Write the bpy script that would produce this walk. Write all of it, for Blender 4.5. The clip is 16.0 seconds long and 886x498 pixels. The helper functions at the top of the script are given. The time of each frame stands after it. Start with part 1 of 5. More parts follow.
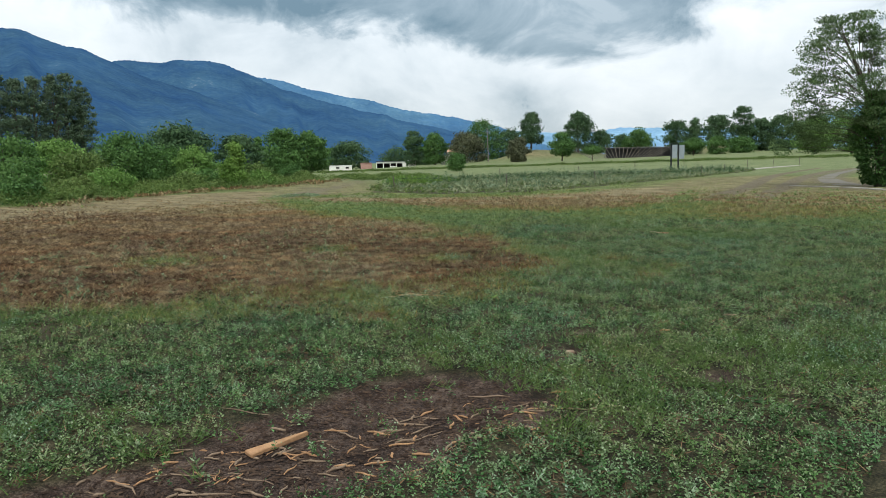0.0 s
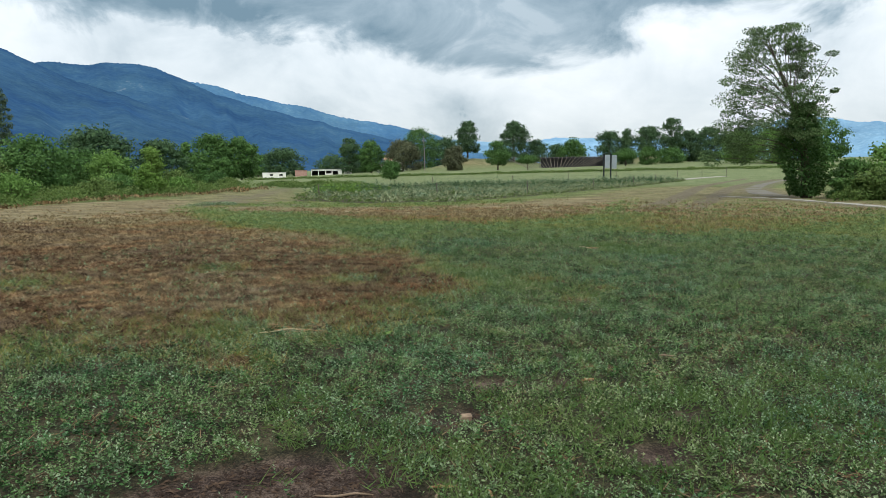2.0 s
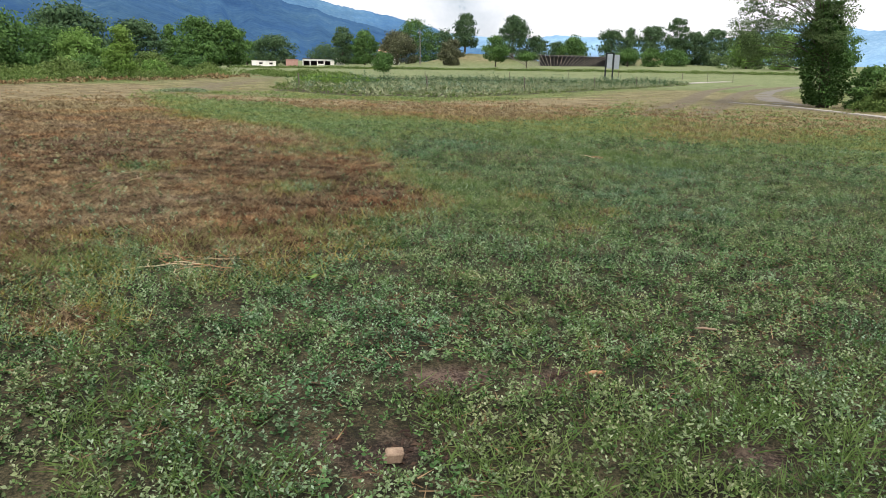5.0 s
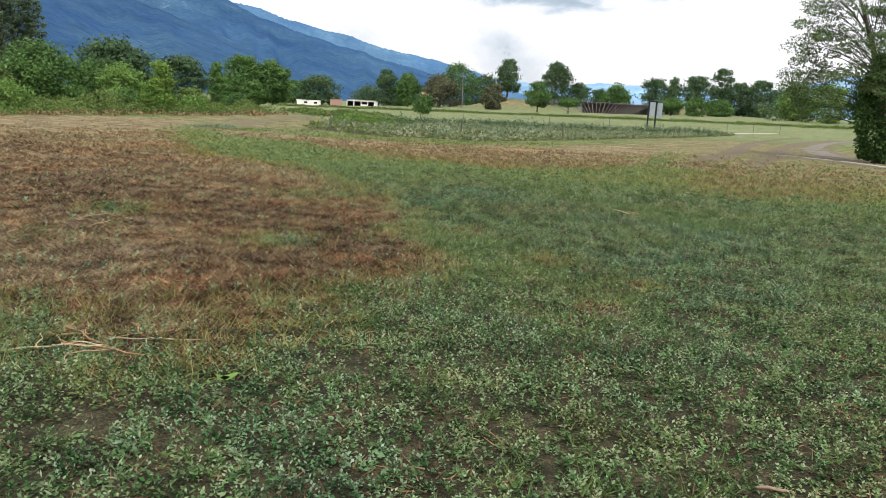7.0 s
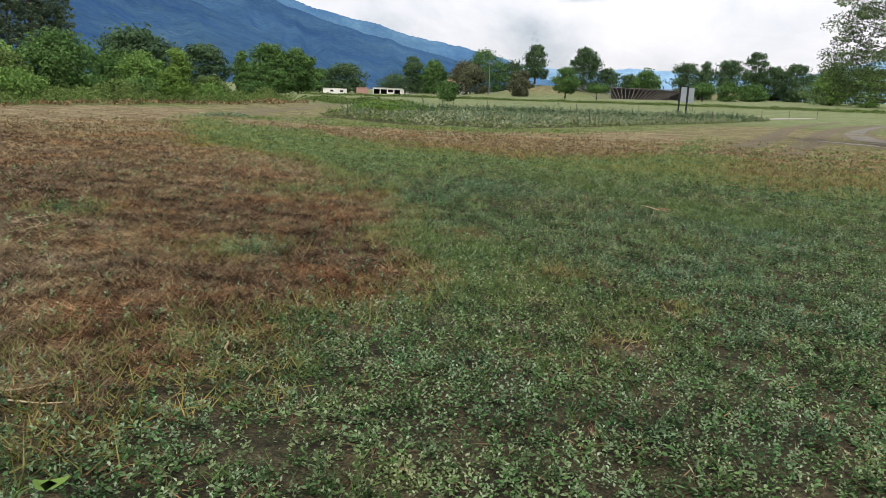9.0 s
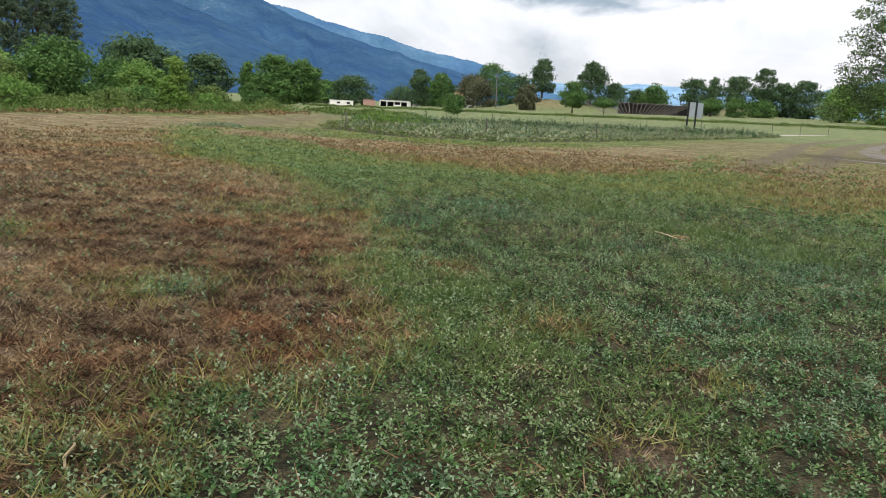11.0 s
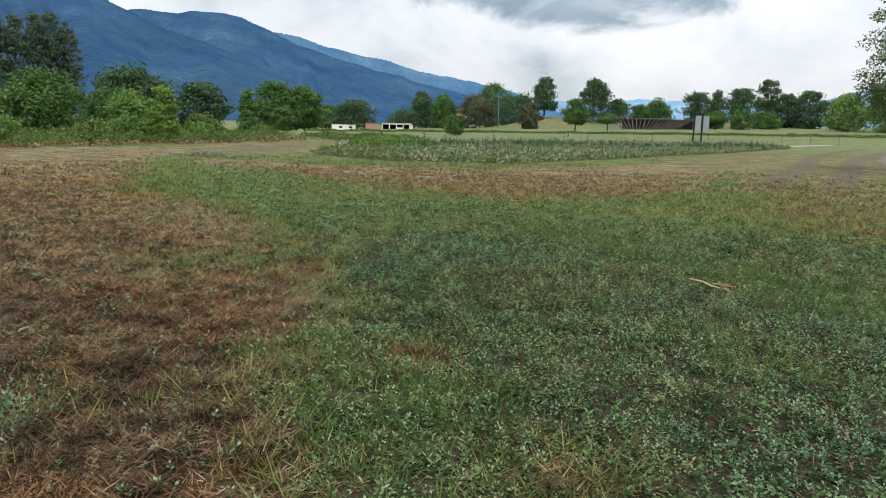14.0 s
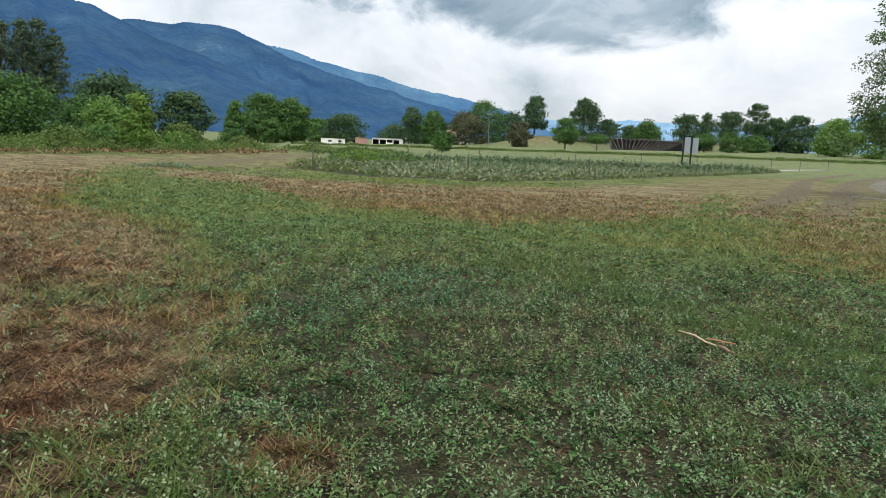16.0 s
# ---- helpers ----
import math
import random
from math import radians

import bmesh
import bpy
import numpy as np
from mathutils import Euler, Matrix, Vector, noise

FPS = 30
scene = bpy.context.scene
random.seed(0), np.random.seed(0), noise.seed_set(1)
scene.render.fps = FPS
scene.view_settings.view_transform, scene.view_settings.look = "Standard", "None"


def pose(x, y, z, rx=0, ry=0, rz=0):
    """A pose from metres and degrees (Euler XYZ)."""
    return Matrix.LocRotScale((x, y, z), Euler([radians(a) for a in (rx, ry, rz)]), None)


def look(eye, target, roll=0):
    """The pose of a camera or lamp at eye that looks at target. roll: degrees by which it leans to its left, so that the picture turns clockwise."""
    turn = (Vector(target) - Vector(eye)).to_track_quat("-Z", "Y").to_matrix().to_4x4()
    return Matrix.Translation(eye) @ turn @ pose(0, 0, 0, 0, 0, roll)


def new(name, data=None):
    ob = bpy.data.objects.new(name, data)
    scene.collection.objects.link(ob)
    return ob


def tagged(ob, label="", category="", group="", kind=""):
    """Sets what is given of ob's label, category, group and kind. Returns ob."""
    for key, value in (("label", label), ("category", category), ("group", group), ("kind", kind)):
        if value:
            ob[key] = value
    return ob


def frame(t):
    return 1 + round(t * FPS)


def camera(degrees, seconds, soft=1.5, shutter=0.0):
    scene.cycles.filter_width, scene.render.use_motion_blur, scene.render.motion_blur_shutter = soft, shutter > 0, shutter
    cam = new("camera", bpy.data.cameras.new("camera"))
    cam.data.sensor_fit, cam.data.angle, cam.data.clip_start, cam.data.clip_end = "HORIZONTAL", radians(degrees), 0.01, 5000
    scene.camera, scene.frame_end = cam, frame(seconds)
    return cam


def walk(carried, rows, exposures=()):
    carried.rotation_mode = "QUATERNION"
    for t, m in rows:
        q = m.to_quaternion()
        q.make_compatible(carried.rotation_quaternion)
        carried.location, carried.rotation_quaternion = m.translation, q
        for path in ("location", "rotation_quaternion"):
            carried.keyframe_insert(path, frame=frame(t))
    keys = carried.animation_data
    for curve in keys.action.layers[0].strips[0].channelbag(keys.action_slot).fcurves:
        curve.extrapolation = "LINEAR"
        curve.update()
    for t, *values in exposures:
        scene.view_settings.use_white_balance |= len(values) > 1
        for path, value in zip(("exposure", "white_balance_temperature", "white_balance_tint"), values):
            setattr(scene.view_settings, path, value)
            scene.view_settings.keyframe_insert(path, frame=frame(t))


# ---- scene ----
cam = camera(61.9, 16.0, soft=0.8)
PATH = [
    (0, (3.196, 0.137, 1.644), (2.489, 1.993, 1.406), -0.9),
    (0.5, (3.157, 0.568, 1.677), (2.452, 2.428, 1.47), -2.0),
    (1, (3.199, 0.941, 1.669), (2.562, 2.826, 1.464), -1.7),
    (1.5, (3.216, 1.247, 1.653), (2.601, 3.137, 1.436), -1.0),
    (2, (3.164, 1.685, 1.63), (2.616, 3.596, 1.412), -0.4),
    (2.5, (3.185, 2.079, 1.576), (2.652, 3.989, 1.317), 0.4),
    (3, (3.121, 2.459, 1.515), (2.598, 4.352, 1.136), 2.4),
    (3.2, (3.064, 2.631, 1.501), (2.546, 4.525, 1.121), 2.3),
    (5.3, (2.86, 3.923, 1.501), (2.35, 5.793, 1.007), 1.7),
    (5.5, (2.865, 4.049, 1.492), (2.358, 5.93, 1.037), 1.7),
    (6, (2.89, 4.33, 1.501), (2.331, 6.215, 1.135), 3.5),
    (6.5, (2.81, 4.758, 1.491), (2.233, 6.636, 1.116), 3.5),
    (7, (2.838, 5.075, 1.475), (2.22, 6.938, 1.092), 3.3),
    (7.5, (2.9, 5.384, 1.468), (2.211, 7.211, 1.038), 4.1),
    (8, (2.807, 5.762, 1.452), (2.137, 7.598, 1.031), 3.8),
    (8.2, (2.777, 5.882, 1.448), (2.116, 7.719, 1.013), 2.9),
    (10.3, (2.645, 7.176, 1.399), (1.923, 9.0, 1.01), 3.4),
    (10.5, (2.615, 7.287, 1.41), (1.888, 9.108, 1.017), 3.3),
    (11, (2.501, 7.618, 1.381), (1.798, 9.45, 0.995), 3.4),
    (11.5, (2.383, 7.887, 1.392), (1.747, 9.744, 1.008), 2.7),
    (12, (2.323, 8.217, 1.402), (1.68, 10.07, 1.013), 2.2),
    (12.5, (2.275, 8.457, 1.421), (1.559, 10.287, 1.051), 1.7),
    (13, (2.154, 8.798, 1.42), (1.433, 10.633, 1.081), 1.5),
    (13.5, (2.123, 9.113, 1.396), (1.404, 10.948, 1.057), 1.3),
    (14, (2.096, 9.423, 1.39), (1.369, 11.256, 1.058), 1.6),
    (14.5, (2.031, 9.796, 1.378), (1.318, 11.636, 1.052), 1.7),
    (15, (2.01, 10.104, 1.355), (1.304, 11.947, 1.031), 1.7),
    (15.5, (2.041, 10.436, 1.366), (1.336, 12.283, 1.059), 2.5),
    (16, (1.992, 10.8, 1.36), (1.289, 12.65, 1.072), 2.9),
]

walk(cam, [(t, look(e, g, r)) for t, e, g, r in PATH],
     exposures=[(0.0, 0.54, 6250, 5), (2.3, 0.56, 6250, 5), (3.2, 0.92, 6450, 9), (5.3, 0.98, 6600, 14), (5.7, 0.88, 6600, 14), (6.0, 0.74, 6600, 14), (6.5, 0.98, 6600, 14), (7.0, 0.95, 6600, 14), (7.5, 1.08, 6600, 14), (8.2, 0.74, 6600, 14), (10.5, 0.64, 6550, 13), (11.0, 0.74, 6550, 13), (11.5, 0.78, 6550, 13), (12.0, 0.98, 6550, 13), (12.5, 0.68, 6500, 12), (13.0, 0.60, 6450, 11), (16.0, 0.62, 6400, 9)])

# ---------------------------------------------------------------- light
world = bpy.data.worlds.new("overcast_sky")
scene.world = world
world.use_nodes = True


def nodes_of(tree):
    tree.nodes.clear()
    def n(kind, **kw):
        node = tree.nodes.new(kind)
        for k, v in kw.items():
            if k == "ins":
                for key, val in v.items():
                    if isinstance(val, bpy.types.NodeSocket):
                        tree.links.new(val, node.inputs[key])
                    else:
                        node.inputs[key].default_value = val
            elif k == "operation":
                node.operation = v
            elif k == "blend_type":
                node.blend_type = v
            elif k == "data_type":
                node.data_type = v
            elif k == "attribute_name":
                node.attribute_name = v
            elif k == "sky_type":
                node.sky_type = v
        return node
    return n


def ramp(n, fac, stops):
    node = n("ShaderNodeValToRGB", ins={0: fac})
    el = node.color_ramp.elements
    while len(el) < len(stops):
        el.new(0.5)
    for e, (p, c) in zip(el, stops):
        e.position, e.color = p, (*c, 1)
    return node.outputs[0]


def mixc(n, fac, a, b, mode="MIX"):
    node = n("ShaderNodeMix", data_type="RGBA", blend_type=mode, ins={0: fac})
    for i, v in ((6, a), (7, b)):
        if isinstance(v, bpy.types.NodeSocket):
            node.id_data.links.new(v, node.inputs[i])
        else:
            node.inputs[i].default_value = (*v, 1)
    return node.outputs[2]


def mathn(n, op, a, b=0.0, c=0.0):
    return n("ShaderNodeMath", operation=op, ins={0: a, 1: b, 2: c}).outputs[0]


def direction(az, el):
    a, e = radians(az), radians(el)
    return (math.sin(a) * math.cos(e), math.cos(a) * math.cos(e), math.sin(e))


SUN_AZ, SUN_EL = 165, 55
n = nodes_of(world.node_tree)
coord = n("ShaderNodeTexCoord").outputs["Generated"]
sep = n("ShaderNodeSeparateXYZ", ins={0: coord})
tall = n("ShaderNodeMapping", ins={"Vector": coord, "Scale": (1.0, 1.0, 1.7)}).outputs[0]
fine = n("ShaderNodeTexNoise", ins={"Vector": tall, "Scale": 7.0, "Detail": 8.0, "Roughness": 0.58, "Distortion": 0.5}).outputs[0]
wisp = n("ShaderNodeTexNoise", ins={"Vector": tall, "Scale": 3.2, "Detail": 7.0, "Roughness": 0.55, "Distortion": 0.3}).outputs[0]


def cloud_bank(az, el, wide, high):
    # the weight of one heavy cloud about a direction of the sky
    d = direction(az, el)
    right = (math.cos(radians(az)), -math.sin(radians(az)), 0.0)
    sx = n("ShaderNodeVectorMath", operation="DOT_PRODUCT", ins={0: coord, 1: right}).outputs["Value"]
    ahead = n("ShaderNodeVectorMath", operation="DOT_PRODUCT", ins={0: coord, 1: d}).outputs["Value"]
    ex = mathn(n, "POWER", mathn(n, "DIVIDE", sx, wide), 2.0)
    ez = mathn(n, "POWER", mathn(n, "DIVIDE", mathn(n, "SUBTRACT", sep.outputs[2], d[2]), high), 2.0)
    w = mathn(n, "EXPONENT", mathn(n, "MULTIPLY", mathn(n, "ADD", ex, ez), -1.0))
    return mathn(n, "MULTIPLY", w, n("ShaderNodeMapRange", ins={0: ahead, 1: 0.0, 2: 0.3, 3: 0.0, 4: 1.0}).outputs[0])


weight = mathn(n, "ADD", 0.0, 0.0)
for az_, el_, wide_, high_, heavy in ((-14, 10.4, 0.15, 0.055, 1.3), (-25, 12.6, 0.14, 0.040, 0.95), (-8.0, 10.6, 0.06, 0.050, 0.8), (-13, 8.8, 0.07, 0.022, 0.5), (3, 13.0, 0.24, 0.054, 1.15), (-46, 12.8, 0.25, 0.055, 0.75), (-27.5, 9.3, 0.02, 0.012, 0.18)):
    weight = mathn(n, "ADD", weight, mathn(n, "MULTIPLY", cloud_bank(az_, el_, wide_, high_), heavy))
ragged = mathn(n, "ADD", mathn(n, "MULTIPLY", mathn(n, "SUBTRACT", fine, 0.5), 2.3), mathn(n, "MULTIPLY", mathn(n, "SUBTRACT", wisp, 0.5), 1.2))
bank = n("ShaderNodeMapRange", ins={0: mathn(n, "ADD", weight, ragged), 1: 0.15, 2: 0.95, 3: 0.0, 4: 1.0}).outputs[0]
belly = n("ShaderNodeMapRange", ins={0: mathn(n, "ADD", mathn(n, "MULTIPLY", wisp, 0.4), mathn(n, "MULTIPLY", fine, 0.6)), 1: 0.40, 2: 0.58, 3: 0.52, 4: 1.0}).outputs[0]
bank = mathn(n, "MULTIPLY", bank, belly)
thick = n("ShaderNodeMapRange", ins={0: mathn(n, "ADD", wisp, mathn(n, "MULTIPLY", fine, 0.5)), 1: 0.60, 2: 0.98, 3: 0.0, 4: 1.0}).outputs[0]
shade = mathn(n, "MAXIMUM", mathn(n, "MULTIPLY", thick, 0.5), bank)
cloud = ramp(n, shade, [(0.0, (0.98, 0.98, 1.0)), (0.25, (0.78, 0.81, 0.85)), (0.6, (0.38, 0.455, 0.52)), (1.0, (0.17, 0.25, 0.315))])
lift = mathn(n, "ADD", 0.62, mathn(n, "MULTIPLY", mathn(n, "MAXIMUM", sep.outputs[2], 0.0), 0.95))
sky = n("ShaderNodeTexSky", sky_type="NISHITA")
sky.sun_disc = False
sky.sun_elevation, sky.sun_rotation = radians(SUN_EL), radians(SUN_AZ)
bg_sky = n("ShaderNodeBackground", ins={0: sky.outputs[0], 1: 0.10})
bg_cloud = n("ShaderNodeBackground", ins={0: cloud, 1: lift})
mixed = n("ShaderNodeMixShader", ins={0: 0.93, 1: bg_sky.outputs[0], 2: bg_cloud.outputs[0]})
n("ShaderNodeOutputWorld", ins={0: mixed.outputs[0]})

lamp = bpy.data.lights.new("sun", "SUN")
lamp.energy, lamp.angle, lamp.color = 1.5, radians(20), (1.0, 0.97, 0.92)
sun = new("sun", lamp)
sun.matrix_world = look(Vector(direction(SUN_AZ, SUN_EL)) * 60, (0, 0, 0))


# ---------------------------------------------------------------- materials
def material(name, build, rough=0.8, bump=None, transmit=0.0, gloss=0.12):
    """build(n) gives the colour; bump(n) gives (height, distance)."""
    mat = bpy.data.materials.new(name)
    mat.use_nodes = True
    n = nodes_of(mat.node_tree)
    colour = build(n)
    bsdf = n("ShaderNodeBsdfPrincipled", ins={"Base Color": colour, "Roughness": rough})
    bsdf.inputs["Specular IOR Level"].default_value = gloss
    if bump:
        h, dist = bump(n)
        b = n("ShaderNodeBump", ins={"Height": h, "Distance": dist, "Strength": 0.7})
        mat.node_tree.links.new(b.outputs[0], bsdf.inputs["Normal"])
    shader = bsdf.outputs[0]
    if transmit:
        tr = n("ShaderNodeBsdfTranslucent", ins={0: colour})
        shader = n("ShaderNodeMixShader", ins={0: transmit, 1: shader, 2: tr.outputs[0]}).outputs[0]
    n("ShaderNodeOutputMaterial", ins={0: shader})
    return mat


def noise_of(n, scale, detail=4.0, rough=0.6, vec=None):
    if vec is None:
        vec = n("ShaderNodeNewGeometry").outputs["Position"]
    return n("ShaderNodeTexNoise", ins={"Vector": vec, "Scale": scale, "Detail": detail, "Roughness": rough}).outputs[0]


def leaf_material(name, dark, mid, light, patch=0.6, transmit=0.25, rough=0.6):
    def build(n):
        island = n("ShaderNodeNewGeometry").outputs["Random Per Island"]
        a = ramp(n, island, [(0.0, dark), (0.55, mid), (1.0, light)])
        big = noise_of(n, patch, 3.0)
        return mixc(n, 0.55, a, ramp(n, big, [(0.3, dark), (0.5, mid), (0.72, light)]))
    return material(name, build, rough, transmit=transmit, gloss=0.10)


def herb_material(name, dark, mid, light, cool, warm, hue=0.5, transmit=0.2):
    """Leaves whose tint drifts between cool and warm over the meadow and from clump to clump."""
    def build(n):
        island = n("ShaderNodeNewGeometry").outputs["Random Per Island"]
        f = mathn(n, "ADD", mathn(n, "MULTIPLY", island, 0.28), mathn(n, "MULTIPLY", noise_of(n, 3.6, 3.0, 0.6), 0.72))
        a = ramp(n, f, [(0.34, dark), (0.5, mid), (0.66, light)])
        drift = mathn(n, "ADD", mathn(n, "MULTIPLY", noise_of(n, hue, 3.0), 0.6), mathn(n, "MULTIPLY", noise_of(n, 2.2, 3.0), 0.4))
        return mixc(n, 1.0, a, ramp(n, drift, [(0.38, cool), (0.5, (0.95, 1.0, 0.9)), (0.62, warm)]), "MULTIPLY")
    return material(name, build, 0.65, transmit=transmit, gloss=0.04)


def plain_material(name, c0, c1, scale, rough=0.8, bump_scale=None, bump_d=0.004):
    def build(n):
        f = mathn(n, "ADD", mathn(n, "MULTIPLY", noise_of(n, scale, 5.0), 0.6), mathn(n, "MULTIPLY", noise_of(n, scale * 9, 3.0), 0.4))
        return ramp(n, f, [(0.3, c0), (0.7, c1)])
    bump = (lambda n: (noise_of(n, bump_scale, 5.0), bump_d)) if bump_scale else None
    return material(name, build, rough, bump)


def ground_colour(n):
    pos = n("ShaderNodeNewGeometry").outputs["Position"]
    dry = n("ShaderNodeAttribute", attribute_name="dry").outputs["Fac"]
    soil = n("ShaderNodeAttribute", attribute_name="soil").outputs["Fac"]
    pale = n("ShaderNodeAttribute", attribute_name="pale").outputs["Fac"]
    track = n("ShaderNodeAttribute", attribute_name="track").outputs["Fac"]
    n1, n2, n3 = noise_of(n, 0.35, 5.0), noise_of(n, 2.6, 6.0, 0.7), noise_of(n, 11.0, 8.0, 0.8)
    stretch = n("ShaderNodeMapping", ins={"Vector": pos, "Rotation": (0, 0, 0.35), "Scale": (0.7, 2.4, 1.0)}).outputs[0]
    n4 = noise_of(n, 1.0, 5.0, 0.65, stretch)
    n6 = noise_of(n, 75.0, 5.0, 0.75)
    f = mathn(n, "ADD", mathn(n, "ADD", mathn(n, "MULTIPLY", n2, 0.30), mathn(n, "MULTIPLY", n3, 0.28)), mathn(n, "MULTIPLY", n6, 0.42))
    green = ramp(n, f, [(0.43, (0.010, 0.010, 0.006)), (0.5, (0.030, 0.028, 0.014)), (0.57, (0.085, 0.070, 0.038))])
    brown = ramp(n, f, [(0.45, (0.009, 0.006, 0.004)), (0.5, (0.042, 0.026, 0.016)), (0.55, (0.165, 0.115, 0.068))])
    rust = ramp(n, mathn(n, "ADD", mathn(n, "MULTIPLY", n1, 0.5), mathn(n, "MULTIPLY", n4, 0.5)), [(0.38, (0.030, 0.016, 0.009)), (0.5, (0.080, 0.048, 0.025)), (0.62, (0.190, 0.140, 0.080))])
    brown = mixc(n, 0.38, brown, rust)
    n5 = noise_of(n, 0.9, 6.0, 0.7, stretch)
    straw = ramp(n, mathn(n, "ADD", mathn(n, "MULTIPLY", n5, 0.55), mathn(n, "MULTIPLY", n3, 0.45)), [(0.42, (0.055, 0.043, 0.021)), (0.5, (0.140, 0.112, 0.056)), (0.58, (0.255, 0.212, 0.120))])
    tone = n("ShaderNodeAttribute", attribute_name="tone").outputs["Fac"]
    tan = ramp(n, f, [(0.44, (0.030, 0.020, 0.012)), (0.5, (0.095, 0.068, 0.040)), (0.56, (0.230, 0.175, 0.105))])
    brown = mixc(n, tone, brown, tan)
    brown = mixc(n, pale, brown, straw)
    bare = ramp(n, f, [(0.44, (0.014, 0.009, 0.007)), (0.5, (0.046, 0.031, 0.024)), (0.56, (0.115, 0.082, 0.062))])
    field = ramp(n, mathn(n, "ADD", mathn(n, "MULTIPLY", n4, 0.6), mathn(n, "MULTIPLY", n3, 0.4)), [(0.42, (0.066, 0.088, 0.032)), (0.5, (0.112, 0.136, 0.056)), (0.58, (0.172, 0.186, 0.090))])
    worn = ramp(n, f, [(0.42, (0.060, 0.050, 0.030)), (0.58, (0.150, 0.126, 0.080))])
    edge = mathn(n, "MULTIPLY", mathn(n, "SUBTRACT", n2, 0.5), 0.9)
    def sharp(v, lo=0.32, hi=0.68):
        return n("ShaderNodeMapRange", ins={0: mathn(n, "ADD", v, edge), 1: lo, 2: hi, 3: 0.0, 4: 1.0}).outputs[0]
    lawn = ramp(n, mathn(n, "ADD", mathn(n, "MULTIPLY", n5, 0.5), mathn(n, "MULTIPLY", n3, 0.5)), [(0.43, (0.030, 0.046, 0.011)), (0.5, (0.088, 0.112, 0.032)), (0.57, (0.170, 0.190, 0.070))])
    far = n("ShaderNodeAttribute", attribute_name="mown").outputs["Fac"]
    c = mixc(n, pale, green, mixc(n, far, lawn, field))
    c = mixc(n, sharp(dry, 0.15, 0.85), c, brown)
    c = mixc(n, sharp(track), c, worn)
    return mixc(n, sharp(soil), c, bare)


M_GROUND = material("meadow_ground", ground_colour, 0.95, lambda n: (mathn(n, "ADD", noise_of(n, 14.0, 6.0), mathn(n, "MULTIPLY", noise_of(n, 45.0, 5.0, 0.7), 0.7)), 0.05))
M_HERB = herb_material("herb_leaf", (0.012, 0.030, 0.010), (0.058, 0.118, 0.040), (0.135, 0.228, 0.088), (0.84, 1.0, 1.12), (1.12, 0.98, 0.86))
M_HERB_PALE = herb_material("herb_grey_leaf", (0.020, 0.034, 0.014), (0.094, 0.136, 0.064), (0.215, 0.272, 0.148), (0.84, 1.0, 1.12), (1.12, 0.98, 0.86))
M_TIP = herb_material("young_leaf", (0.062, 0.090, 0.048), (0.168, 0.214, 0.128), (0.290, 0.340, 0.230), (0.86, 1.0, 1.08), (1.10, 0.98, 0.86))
M_GRASS = leaf_material("grass_blade", (0.035, 0.07, 0.016), (0.08, 0.132, 0.034), (0.15, 0.2, 0.065), 1.0)
M_LAWN = herb_material("short_grass_blade", (0.074, 0.098, 0.036), (0.148, 0.184, 0.072), (0.230, 0.265, 0.118), (0.90, 1.0, 1.05), (1.25, 0.99, 0.80), 0.35)
M_TURF = herb_material("turf_leaf", (0.072, 0.112, 0.036), (0.142, 0.204, 0.070), (0.220, 0.290, 0.115), (0.88, 1.0, 1.08), (1.20, 0.99, 0.84), 0.35)
M_BIGTREE = leaf_material("open_crown_leaf", (0.042, 0.076, 0.030), (0.095, 0.150, 0.056), (0.180, 0.250, 0.108), 0.5, 0.35)
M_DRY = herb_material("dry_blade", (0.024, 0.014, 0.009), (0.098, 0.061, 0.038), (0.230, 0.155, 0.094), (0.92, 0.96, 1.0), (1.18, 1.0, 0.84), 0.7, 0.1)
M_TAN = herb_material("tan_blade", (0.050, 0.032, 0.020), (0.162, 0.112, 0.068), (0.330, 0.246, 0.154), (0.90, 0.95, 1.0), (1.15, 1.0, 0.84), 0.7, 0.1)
M_CRUMB = leaf_material("soil_crumb", (0.016, 0.010, 0.007), (0.042, 0.027, 0.020), (0.125, 0.082, 0.052), 6.0, 0.0, 0.9)
M_BLEACHED = herb_material("bleached_blade", (0.070, 0.048, 0.026), (0.175, 0.126, 0.070), (0.300, 0.235, 0.142), (0.90, 0.97, 0.95), (1.18, 0.98, 0.84), 0.4, 0.1)
M_EDGE = herb_material("yellowing_blade", (0.075, 0.080, 0.022), (0.170, 0.165, 0.055), (0.270, 0.245, 0.105), (0.85, 1.0, 1.0), (1.15, 1.0, 0.8), 0.9)
M_STRAW = leaf_material("straw", (0.18, 0.128, 0.07), (0.29, 0.222, 0.132), (0.43, 0.355, 0.23), 0.7, 0.1)
M_CROP = leaf_material("crop_leaf", (0.075, 0.10, 0.042), (0.20, 0.232, 0.120), (0.38, 0.39, 0.25), 0.25)
M_LUSH = leaf_material("lush_leaf", (0.060, 0.120, 0.020), (0.110, 0.190, 0.035), (0.170, 0.260, 0.060), 0.3)
M_TREE = leaf_material("tree_leaf", (0.024, 0.060, 0.016), (0.062, 0.128, 0.032), (0.130, 0.220, 0.062), 0.35)
M_TREE_DARK = leaf_material("dark_tree_leaf", (0.022, 0.050, 0.024), (0.054, 0.100, 0.042), (0.105, 0.165, 0.070), 0.35)
M_TREE_FRESH = leaf_material("fresh_tree_leaf", (0.055, 0.120, 0.024), (0.115, 0.205, 0.045), (0.190, 0.300, 0.080), 0.35)
